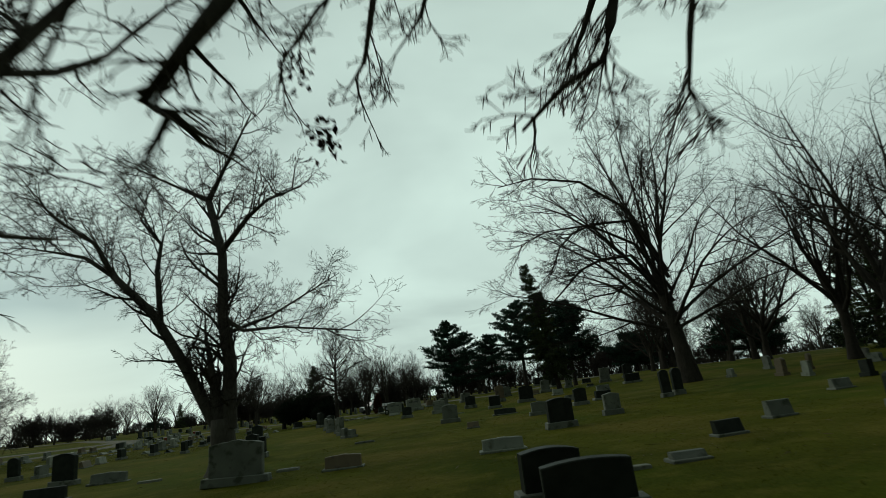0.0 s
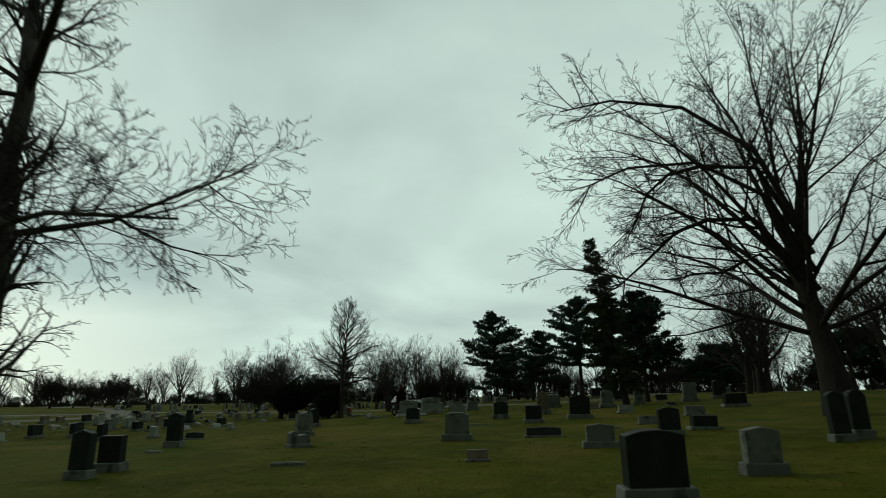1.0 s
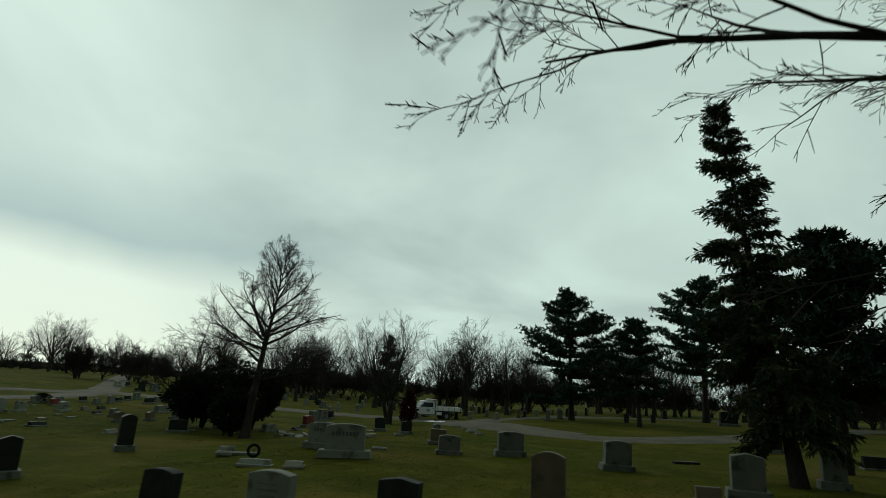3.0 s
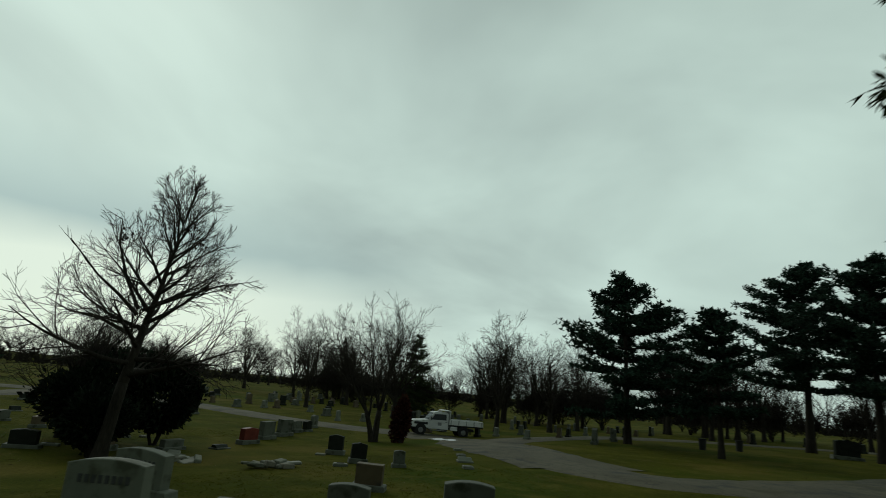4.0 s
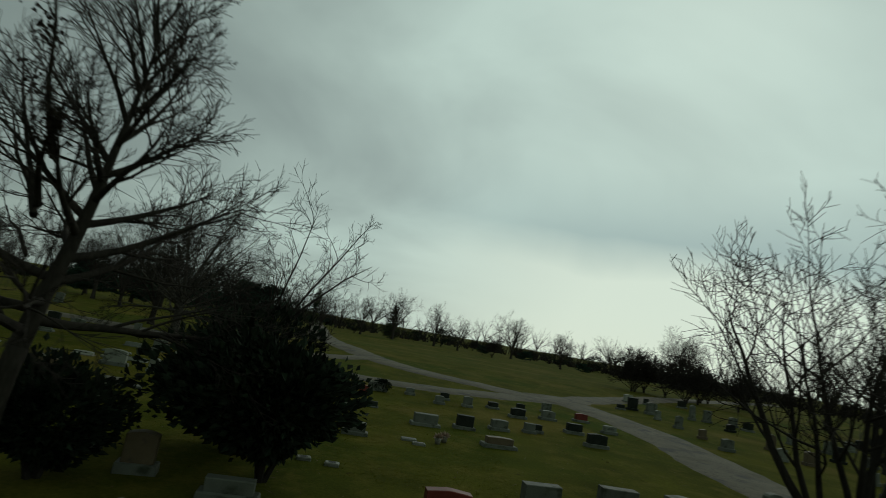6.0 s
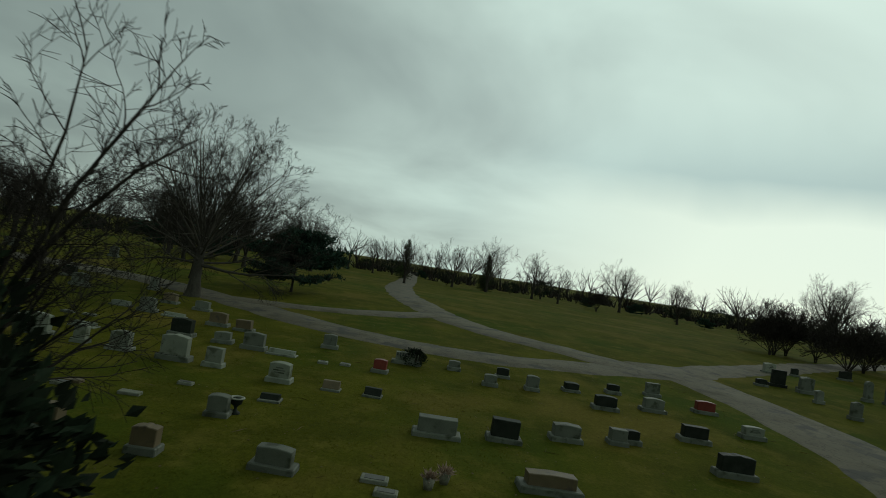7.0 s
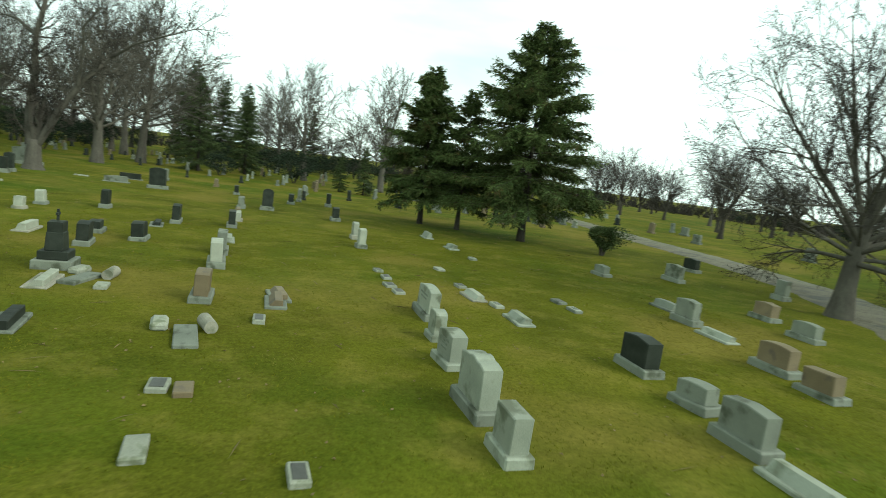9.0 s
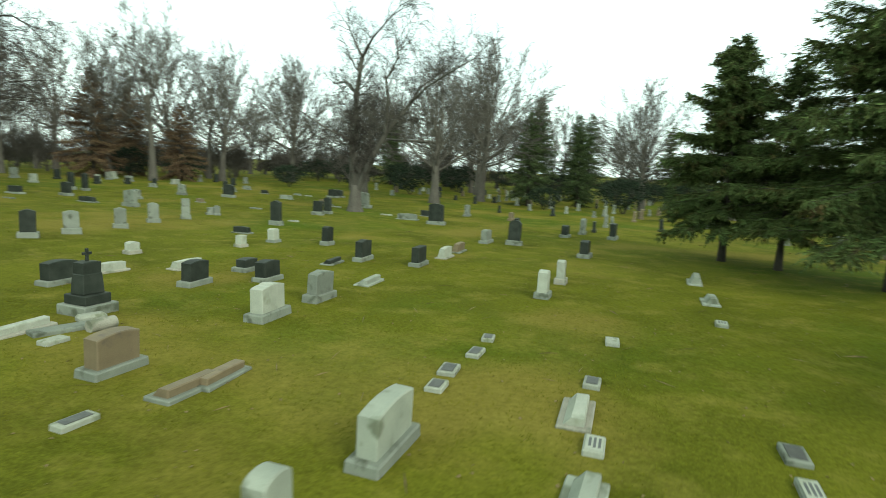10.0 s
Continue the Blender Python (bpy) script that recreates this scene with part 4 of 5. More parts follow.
# ---- gravestones ----
STONE = {"g": (GRANITE_GREY, "grey granite"), "p": (GRANITE_PALE, "pale grey granite"), "d": (GRANITE_DARK, "dark polished granite"),
         "r": (GRANITE_RED, "red granite"), "b": (GRANITE_BROWN, "brown granite"), "m": (MARBLE, "weathered white marble")}
BASE = {"g": GRANITE_GREY, "p": GRANITE_PALE, "d": GRANITE_GREY, "r": GRANITE_GREY, "b": GRANITE_GREY, "m": LIMESTONE}


def outline(w, h, top, n=9):
    """The front outline of a tablet, from its lower left round to its lower right."""
    pts = [(-w / 2, 0.0)]
    for i in range(n + 1):
        x = -1 + 2 * i / n
        rise = {"serpentine": 0.09 * h * (0.5 + 0.5 * math.cos(math.pi * x)) + 0.02 * h * math.cos(3 * math.pi * x), "arch": 0.2 * h * math.sqrt(max(0, 1 - x * x * 0.96)),
                "arc": 0.1 * h * (1 - x * x), "flat": 0.004, "gable": 0.10 * h * (1 - abs(x)), "shoulder": 0.14 * h * (1 if abs(x) < 0.62 else 0)}[top]
        low = {"serpentine": 0.90, "arch": 0.80, "arc": 0.895, "flat": 0.995, "gable": 0.90, "shoulder": 0.86}[top]
        pts.append((x * w / 2, low * h + rise))
    return pts + [(w / 2, 0.0)]


def tablet(w, h, d, top, z, edge=0.018, slope=0.0):
    """A slab with a shaped head and chamfered edges; slope leans its face back."""
    line = outline(w, h, top)
    loops = []
    for y, shrink in ((-d / 2, edge), (-d / 2 + edge, 0.0), (d / 2 - edge, 0.0), (d / 2, edge)):
        k = 1 - 2 * shrink / w
        loops.append([(px * k, y + slope * (pz / h) * (1 if y < 0 else 0), z + max(0.0, pz - (shrink if pz > 0.01 else 0))) for px, pz in line])
    n = len(line)
    verts = [v for loop in loops for v in loop]
    faces = [tuple(range(n))] + [tuple(3 * n + i for i in range(n - 1, -1, -1))]
    for j in range(3):
        for i in range(n):
            k = (i + 1) % n
            faces.append((j * n + k, j * n + i, (j + 1) * n + i, (j + 1) * n + k))
    return verts, [f[::-1] for f in faces]


count = [0]


def stone(kind, colour, x, y, h, turn=98.0, wide=0.0):
    """One grave marker. T tablet, N narrow tablet, W wide family stone, S low slant, F flat marker, O pillar, L broken ledger."""
    count[0] += 1
    rng = random.Random(count[0] * 13 + 5)
    mat, words = STONE[colour]
    name = {"F": "flat_grave_marker", "S": "low_grave_marker", "O": "grave_pillar", "L": "fallen_gravestone"}.get(kind, "headstone")
    root = new(name)
    root.location = (x, y, ground_z(x, y) - 0.03)
    root.rotation_euler = (radians(rng.gauss(0, 1.2)), radians(rng.gauss(0, 1.0)), radians(turn + rng.gauss(0, 2.5)))
    if kind in "TNW":
        w = {"T": rng.uniform(0.84, 1.02), "N": rng.uniform(0.48, 0.58), "W": rng.uniform(1.45, 1.7)}[kind] * min(1.12, 0.55 + 0.5 * h)
        w = wide or w
        d = rng.uniform(0.31, 0.42) if kind != "N" else rng.uniform(0.26, 0.36)
        foot = 0.03 + min(0.28, max(0.16, 0.24 * h)) * rng.uniform(0.85, 1.1)
        top = rng.choice(("serpentine", "arc", "arc", "arc", "flat", "gable") if kind != "N" else ("arc", "arc", "arch", "flat", "gable"))
        part("base", block(w * rng.uniform(1.24, 1.36), d * rng.uniform(1.4, 1.65), foot, bevel=0.025, taper=0.03), GRANITE_GREY if rng.random() < 0.5 else BASE[colour], root, "rough-sided granite base")
        slab = mesh_part("tablet", *tablet(w, max(0.3, h - foot + 0.03), d, top, foot - 0.002), mat, root)
        if kind == "T" and colour in "pm" and rng.random() < 0.6:
            for i in range(rng.randint(2, 3)):
                part("carved_bar", block(w * rng.uniform(0.35, 0.6), 0.012, 0.05, 0, -d / 2 - 0.001, foot + (h - foot) * (0.66 - 0.17 * i), 0.003), GRANITE_GREY, slab, "worn carved lettering bar")
        if kind == "W" and colour == "p":
            for i in range(8):
                part("carved_bar", block(0.085, 0.02, 0.15, (i - 3.5) * 0.135, -d / 2 - 0.002, foot + (h - foot) * 0.56, 0.004), CARVED, slab, "worn carved lettering bar")
        label = {"T": "upright %s headstone on a stone base", "N": "narrow upright %s headstone on a square base", "W": "wide %s family headstone on a long base"}[kind] % words
    elif kind == "S":
        w, h = wide or rng.uniform(1.0, 1.25), min(max(h * 0.85, 0.22), 0.55)
        part("base", block(w * 1.16, 0.55, 0.1, bevel=0.02), BASE[colour], root, "low stone base")
        slab = mesh_part("tablet", *tablet(w, h - 0.08, 0.34, rng.choice(("flat", "serpentine")), 0.098, 0.02, 0.12), mat, root)
        label = "low slanted %s grave marker on the grass" % words
    elif kind == "F":
        w, d = wide or rng.uniform(0.44, 0.62), rng.uniform(0.27, 0.36)
        part("slab", block(w, d, 0.125, bevel=0.018), FLAT_STONE if colour in "pm" else mat, root)
        pick = rng.random()
        if pick < 0.5:
            part("plaque", block(w * 0.74, d * 0.66, 0.012, z=0.124, bevel=0.003), BRONZE, root, "dark weathered plaque")
        elif pick < 0.85:
            plaque = part("plaque", block(w * 0.86, d * 0.8, 0.012, z=0.124, bevel=0.003), MARBLE, root, "white framed plaque")
            for i in range(3):
                part("carved_bar", block(w * rng.uniform(0.4, 0.62), d * 0.12, 0.006, 0, d * (0.24 - 0.22 * i), 0.135, 0.001), CARVED, plaque, "dark lettering bar")
        label = "small flat %s marker set in the grass" % words
    elif kind == "O":
        part("plinth", block(0.95, 0.95, 0.28, bevel=0.025), GRANITE_GREY, root, "rough grey plinth")
        part("step", block(0.72, 0.72, 0.24, z=0.278, bevel=0.02), mat, root)
        part("shaft", block(0.6, 0.44, h * 0.42, z=0.516, bevel=0.02, taper=0.12), mat, root)
        v, f = tablet(0.5, 0.3, 0.36, "gable", 0.514 + h * 0.42)
        mesh_part("cap", v, f, mat, root)
        if h > 1.2:
            cross = block(0.07, 0.06, 0.34, z=0.78 + h * 0.42, bevel=0.008)
            arm = block(0.24, 0.06, 0.07, z=0.96 + h * 0.42, bevel=0.008)
            spare = bpy.data.meshes.new("spare")
            arm.to_mesh(spare)
            arm.free()
            cross.from_mesh(spare)
            bpy.data.meshes.remove(spare)
            part("cross", cross, mat, root, "small stone cross")
        label = "tall %s grave pillar on stepped plinths" % words
    else:
        part("ledger", block(1.3, 0.46, 0.12, bevel=0.02), GRANITE_GREY, root)
        part("fragment", block(0.62, 0.34, 0.2, -0.75, -0.5, bevel=0.06), FLAT_STONE, root)
        rounded = bmesh.new()
        bmesh.ops.create_cone(rounded, cap_ends=True, segments=18, radius1=0.15, radius2=0.14, depth=0.6, matrix=pose(-0.6, 0.42, 0.15, 0, 90, 12))
        part("drum", rounded, LIMESTONE, root, "toppled round stone drum")
        label = "broken toppled gravestone pieces on a ledger slab"
    return tagged(root, label, "gravestone", "gravestones")


stone("N", "p", -38.5, 64.7, 0.72, 98)
stone("S", "p", -41.3, 62.5, 0.24, 98)
stone("F", "p", -35.7, 70.9, 0.12, 98)
stone("F", "p", -33.7, 70.4, 0.12, 98)
stone("F", "g", -43.8, 60.7, 0.12, 98)
stone("T", "b", -30.1, 73.4, 0.6, 98, 0.55)
stone("T", "p", -38.6, 62.6, 0.84, 98, 1.12)
stone("N", "p", -38.6, 70.2, 0.72, 98, 0.62)
stone("S", "p", -42.8, 71.1, 0.29, 98)
stone("F", "p", -34.4, 64.3, 0.12, 98)
stone("F", "g", -43.7, 59.6, 0.12, 98)
stone("F", "p", -41.1, 60.9, 0.12, 98)
stone("F", "b", -33.8, 68.5, 0.12, 98)
stone("F", "p", -33.4, 68.4, 0.12, 98)
stone("T", "p", -38.5, 68.65, 0.98, 98, 1.0)
stone("T", "p", -38.5, 66.4, 0.74, 98, 0.72)
stone("T", "b", -30.1, 71.0, 0.66, 98, 0.55)
stone("S", "m", -40.6, 59.9, 0.27, 98)
stone("T", "g", -42.9, 69.7, 0.78, 98)
stone("S", "b", -34.6, 62.6, 0.24, 98)
stone("T", "g", -33.4, 73.3, 0.59, 98, 0.55)
stone("S", "b", -34.6, 61.9, 0.24, 98)
stone("F", "p", -38.1, 60.1, 0.12, 98)
stone("T", "b", -32.8, 62.7, 0.77, 98)
stone("W", "d", 2.3, 28.0, 1.29, 8, 1.10)
stone("S", "d", -30.0, 65.8, 0.32, 98)
stone("F", "p", -40.5, 58.3, 0.12, 98)
stone("T", "g", -43.1, 68.1, 0.52, 98)
stone("W", "d", 0.4, 13.8, 1.01, 8, 1.17)
stone("F", "p", -37.9, 59.2, 0.12, 98)
stone("S", "d", -35.7, 73.8, 0.24, 98, 0.60)
stone("F", "p", -30.4, 62.4, 0.12, 98)
stone("S", "d", -38.6, 76.4, 0.37, 98, 0.60)
stone("F", "p", -30.5, 78.8, 0.12, 98, 0.52)
stone("S", "m", -29.1, 62.4, 0.24, 98)
stone("F", "p", -37.9, 57.9, 0.12, 98)
stone("W", "d", 7.3, 44.5, 0.62, 8, 1.10)
stone("T", "g", -30.6, 76.2, 0.53, 98, 0.80)
stone("F", "p", -31.1, 78.4, 0.12, 98, 0.63)
stone("T", "b", -46.9, 67.2, 0.59, 98)
stone("S", "d", 0.2, 43.2, 0.52, 8, 1.51)
stone("S", "b", -38.4, 74.9, 0.4, 98, 0.60)
stone("T", "g", 5.2, 31.1, 1.05, 8, 0.78)
stone("F", "p", 2.4, 15.9, 0.12, 8, 0.88)
stone("T", "d", -43.0, 66.1, 0.83, 98)
stone("T", "g", -3.6, 42.4, 1.22, 8, 1.06)
stone("S", "g", 3.8, 16.2, 0.24, 8, 0.83)
stone("T", "g", -10.2, 40.9, 0.53, 60, 0.55)
stone("N", "g", -10.6, 40.8, 0.67, 60, 0.38)
stone("F", "p", -37.7, 56.7, 0.12, 98)
stone("F", "p", -40.3, 55.2, 0.12, 98)
stone("W", "b", -32.7, 82.4, 0.41, 98, 1.22)
stone("S", "m", -9.0, 60.5, 0.24, 26, 0.60)
stone("T", "p", -38.2, 73.0, 0.72, 98, 0.75)
stone("O", "d", -28.6, 60.6, 1.21, 98)
stone("S", "p", -10.4, 60.2, 0.29, 26, 1.04)
stone("T", "b", -47.1, 65.6, 0.73, 98)
stone("T", "m", -32.3, 58.3, 0.9, 98)
stone("F", "g", 3.5, 46.8, 0.12, 8, 1.10)
stone("T", "r", -42.9, 75.6, 0.58, 98, 0.56)
stone("F", "p", -42.6, 51.5, 0.12, 98)
stone("T", "g", 1.0, 66.9, 1.1, 26, 1.00)
stone("S", "d", 6.0, 19.3, 0.51, 8, 0.81)
stone("T", "g", -46.5, 78.5, 0.41, 98, 0.55)
stone("N", "g", -10.2, 76.3, 0.64, 40, 0.45)
stone("N", "d", -13.2, 31.9, 1.38, 8, 0.60)
stone("W", "p", -8.9, 63.6, 1.26, 26, 1.54)
stone("T", "g", -32.0, 55.9, 0.88, 98)
stone("W", "g", -20.8, 74.2, 0.46, 98, 1.10)
stone("F", "p", -8.2, 78.4, 0.12, 40, 0.45)
stone("F", "p", -43.0, 74.0, 0.12, 98, 0.45)
stone("S", "d", -20.3, 76.5, 0.24, 98, 0.82)
stone("F", "g", -12.1, 75.1, 0.12, 40, 0.57)
stone("W", "g", -35.4, 79.2, 0.56, 98, 1.16)
stone("S", "g", 5.7, 48.9, 0.52, 8, 1.12)
stone("N", "g", -11.8, 44.3, 1.3, 60, 0.48)
stone("T", "b", -21.7, 71.7, 0.98, 98, 0.74)
stone("T", "d", -24.9, 59.2, 0.71, 98)
stone("S", "p", -47.5, 62.8, 0.24, 98)
stone("F", "p", -42.6, 73.1, 0.12, 98, 0.45)
stone("T", "d", -37.1, 88.3, 0.7, 98, 1.06)
stone("T", "d", -36.2, 81.2, 0.68, 98, 0.85)
stone("S", "b", -1.8, 34.8, 0.41, 8, 0.65)
stone("W", "p", -45.9, 76.2, 0.59, 98, 1.10)
stone("T", "d", -27.8, 56.8, 0.8, 98)
stone("T", "d", -12.3, 76.5, 0.8, 40, 0.63)
stone("T", "d", -13.5, 33.5, 1.1, 8, 0.71)
stone("F", "g", -7.9, 34.5, 0.12, 8, 1.07)
stone("S", "g", 8.6, 21.7, 0.63, 8, 0.84)
stone("T", "g", -51.1, 62.3, 0.6, 98)
stone("N", "d", 9.8, 37.6, 1.6, 8, 0.55)
stone("T", "r", -21.3, 79.2, 0.83, 98, 1.13)
stone("T", "g", -37.6, 83.2, 0.56, 98, 0.88)
stone("N", "m", -37.3, 51.1, 0.93, 98)
stone("F", "d", 3.5, 71.0, 0.12, 26, 1.10)
stone("S", "p", -25.0, 66.4, 0.24, 98, 0.65)
stone("T", "g", -47.6, 61.1, 0.82, 98)
stone("S", "p", -42.2, 48.3, 0.33, 98)
stone("N", "d", 10.7, 38.3, 1.6, 8, 0.57)
stone("T", "g", -6.0, 67.4, 0.8, 26, 0.93)
stone("S", "m", -24.2, 57.3, 0.41, 98)
stone("S", "p", -9.3, 80.4, 0.24, 40, 0.60)
stone("T", "g", -38.4, 85.0, 0.51, 98, 0.55)
stone("T", "g", -3.6, 68.6, 1.04, 26, 1.12)
stone("T", "d", -38.8, 85.5, 0.44, 98, 0.55)
stone("S", "p", -31.7, 52.9, 0.24, 98)
stone("F", "p", -9.1, 66.9, 0.12, 26, 0.64)
stone("S", "p", -0.4, 22.7, 0.55, 8, 1.42)
stone("T", "g", -12.7, 47.2, 1.18, 60, 0.56)
stone("T", "d", -23.5, 69.5, 0.74, 40, 0.98)
stone("T", "g", 2.2, 38.0, 0.81, 8, 0.97)
stone("S", "g", 9.0, 53.1, 0.7, 8, 1.16)
stone("S", "m", -25.3, 55.1, 0.4, 98)
stone("T", "g", -22.6, 81.8, 0.99, 98, 1.02)
stone("W", "g", -10.1, 23.0, 1.55, 8, 1.90)
stone("T", "d", -27.1, 54.0, 0.45, 98)
stone("T", "g", -46.4, 72.1, 0.72, 98, 0.66)
stone("S", "b", -6.3, 23.6, 0.62, 8, 1.32)
stone("S", "g", -48.1, 59.1, 0.36, 98)
stone("F", "p", -23.8, 70.7, 0.12, 40, 0.71)
stone("T", "b", -51.8, 59.7, 0.67, 98)
stone("T", "d", -40.8, 88.2, 0.58, 98, 0.90)
stone("T", "d", -28.9, 54.8, 0.7, 98)
stone("N", "m", -37.1, 48.2, 0.9, 98)
stone("F", "p", -25.2, 76.0, 0.12, 98, 0.45)
stone("F", "p", -25.4, 75.1, 0.12, 98, 0.45)
stone("T", "d", -0.4, 52.0, 1.01, 8, 0.94)
stone("F", "p", -10.6, 82.7, 0.12, 40, 0.45)
stone("F", "p", -3.6, 51.4, 0.12, 8, 1.10)
stone("T", "g", -23.5, 84.2, 1.0, 98, 1.11)
stone("W", "d", 2.4, 53.7, 1.39, 8, 1.23)
stone("F", "p", -9.0, 25.3, 0.12, 8, 0.87)
stone("S", "p", -41.5, 44.4, 0.42, 98)
stone("N", "m", -21.4, 54.5, 0.49, 98)
stone("S", "d", -18.9, 24.9, 0.64, 8, 1.60)
stone("N", "g", -14.2, 50.2, 1.09, 60, 0.55)
stone("T", "p", -43.2, 91.2, 0.5, 98, 0.81)
stone("T", "b", -8.0, 71.1, 0.72, 26, 0.79)
stone("T", "d", 5.3, 41.8, 1.13, 8, 0.84)
stone("W", "d", 12.7, 57.8, 0.85, 8, 1.41)
stone("T", "d", -31.1, 48.4, 0.8, 98)
stone("T", "g", -24.9, 86.8, 0.77, 98, 1.03)
stone("S", "g", 14.1, 27.7, 0.52, 8, 0.84)
stone("S", "p", 5.5, 56.4, 0.61, 8, 0.95)
stone("F", "p", -16.1, 39.2, 0.12, 8, 0.70)
stone("T", "d", -43.7, 85.4, 0.6, 98, 0.89)
stone("T", "d", 7.8, 79.4, 1.07, 26, 1.14)
stone("T", "d", -25.2, 88.3, 0.73, 98, 0.69)
stone("N", "m", -22.6, 50.0, 0.54, 98)
stone("T", "p", -5.4, 54.6, 1.12, 8, 1.07)
stone("F", "p", -12.4, 86.0, 0.12, 40, 0.45)
stone("S", "d", -28.3, 50.6, 0.26, 98)
stone("T", "d", -2.6, 55.4, 1.08, 8, 0.92)
stone("T", "g", -45.1, 87.7, 0.61, 98, 0.89)
stone("F", "p", -16.2, 27.7, 0.12, 8, 0.98)
stone("T", "d", -8.3, 54.2, 0.96, 8, 0.84)
stone("T", "g", -44.3, 80.4, 0.52, 98, 0.55)
stone("T", "g", -45.0, 82.3, 0.68, 98, 0.55)
stone("N", "g", -56.3, 55.4, 0.92, 98)
stone("T", "g", -15.3, 53.3, 1.1, 60, 0.64)
stone("S", "m", -30.9, 45.6, 0.67, 98)
stone("N", "d", -17.0, 41.8, 1.57, 8, 0.68)
stone("N", "m", -22.4, 47.7, 0.7, 98)
stone("T", "b", 0.2, 57.9, 1.52, 8, 0.82)
stone("T", "d", -28.7, 49.0, 0.91, 98)
stone("T", "r", -46.9, 90.5, 0.58, 98, 0.86)
stone("N", "g", -27.0, 91.1, 0.94, 98, 0.70)
stone("T", "g", -48.7, 52.7, 0.52, 98)
stone("T", "d", -46.4, 84.2, 0.41, 98, 0.66)
stone("S", "g", -19.4, 29.6, 0.62, 8, 1.60)
stone("S", "d", 9.3, 61.0, 0.33, 8, 0.60)
stone("T", "d", -46.8, 80.9, 0.5, 98, 0.60)
stone("T", "g", -52.6, 52.6, 0.87, 98)
stone("T", "d", -47.8, 86.4, 0.41, 98, 0.56)
stone("T", "d", -15.6, 55.3, 1.24, 60, 0.59)
stone("N", "d", -24.7, 46.4, 0.95, 98)
stone("S", "b", -30.5, 43.3, 0.6, 98)
stone("T", "d", -36.1, 40.1, 0.89, 98)
stone("T", "d", -22.8, 31.1, 1.6, 8, 1.15)
stone("T", "g", -49.1, 88.6, 0.67, 98, 0.67)
stone("S", "b", 3.9, 61.7, 0.5, 8, 0.66)
stone("T", "g", 5.0, 62.8, 1.28, 8, 0.89)
stone("S", "d", -18.9, 46.4, 0.47, 8, 0.93)
stone("T", "g", 11.9, 66.6, 1.55, 8, 1.04)
stone("F", "p", -15.7, 78.3, 0.12, 26, 0.45)
stone("T", "d", -56.3, 48.6, 0.79, 98)
stone("N", "d", -15.4, 79.0, 0.92, 26, 0.70)
stone("N", "g", 7.9, 66.5, 1.46, 8, 0.70)
stone("T", "g", -30.0, 38.5, 0.78, 98)
stone("T", "d", -18.5, 61.8, 1.55, 60, 0.60)
stone("N", "d", -31.6, 38.2, 1.44, 8, 0.70)
stone("T", "d", 15.7, 72.1, 1.6, 8, 1.08)
stone("W", "p", -11.4, 66.1, 1.14, 8, 1.57)
stone("T", "d", -32.6, 30.8, 0.84, 98)
stone("T", "g", -60.7, 101.5, 1.09, 98, 0.89)
stone("S", "d", 11.1, 74.1, 0.65, 8, 1.04)
stone("T", "d", -60.7, 98.6, 0.5, 98, 0.66)
stone("N", "g", -62.0, 106.2, 1.44, 98, 0.54)
stone("T", "d", -27.9, 27.4, 0.8, 98)
stone("T", "d", -35.5, 29.3, 1.08, 98)
stone("T", "m", -69.3, 102.7, 0.86, 98, 0.94)
stone("N", "d", -70.4, 105.2, 0.67, 98, 0.51)
stone("T", "d", -73.8, 111.0, 0.85, 98, 1.01)
stone("T", "d", -60.5, 110.9, 0.81, 98)
stone("N", "g", -55.3, 111.5, 0.91, 98)
stone("W", "d", 0.9, 12.3, 0.93, 6)
stone("N", "d", 11.4, 20.2, 1.04, 6)
stone("S", "g", 11.6, 16.6, 0.6, 6)
stone("W", "d", 8.4, 112.2, 1.5, 20, 1.8)
stone("L", "p", -33.2, 65.9, 0.3, 100)
stone("L", "p", -29.7, 61.8, 0.3, 80)
stone("L", "g", -13.2, 62.9, 0.3, 40)


# markers further off, beyond the lanes, too small to pick apart
far_verts, far_faces, far_slots = [], [], []
rng = random.Random(21)


def far_rows(x0, x1, y0, y1, gap, along, turn, keep):
    """Rows of markers over a field, with empty plots between."""
    x = x0
    while x < x1:
        y = y0
        while y < y1:
            if rng.random() < keep:
                px, py, slot = x + rng.uniform(-0.5, 0.5), y + rng.uniform(-0.6, 0.6), rng.choice((0, 0, 1, 1, 2, 3))
                w, h, d = rng.uniform(0.45, 1.05), rng.uniform(0.45, 1.0), rng.uniform(0.22, 0.34)
                m = pose(px, py, ground_z(px, py), rng.gauss(0, 1.5), rng.gauss(0, 1.5), turn + rng.gauss(0, 3))
                for verts, faces in (tablet(w * 1.25, 0.2, d * 1.5, "flat", 0.0), tablet(w, h, d, rng.choice(("flat", "serpentine", "arch")), 0.19)):
                    b = len(far_verts)
                    far_verts.extend(m @ Vector(v) for v in verts)
                    far_faces.extend(tuple(b + i for i in f) for f in faces)
                    far_slots.extend([slot] * len(faces))
            y += along
        x += gap


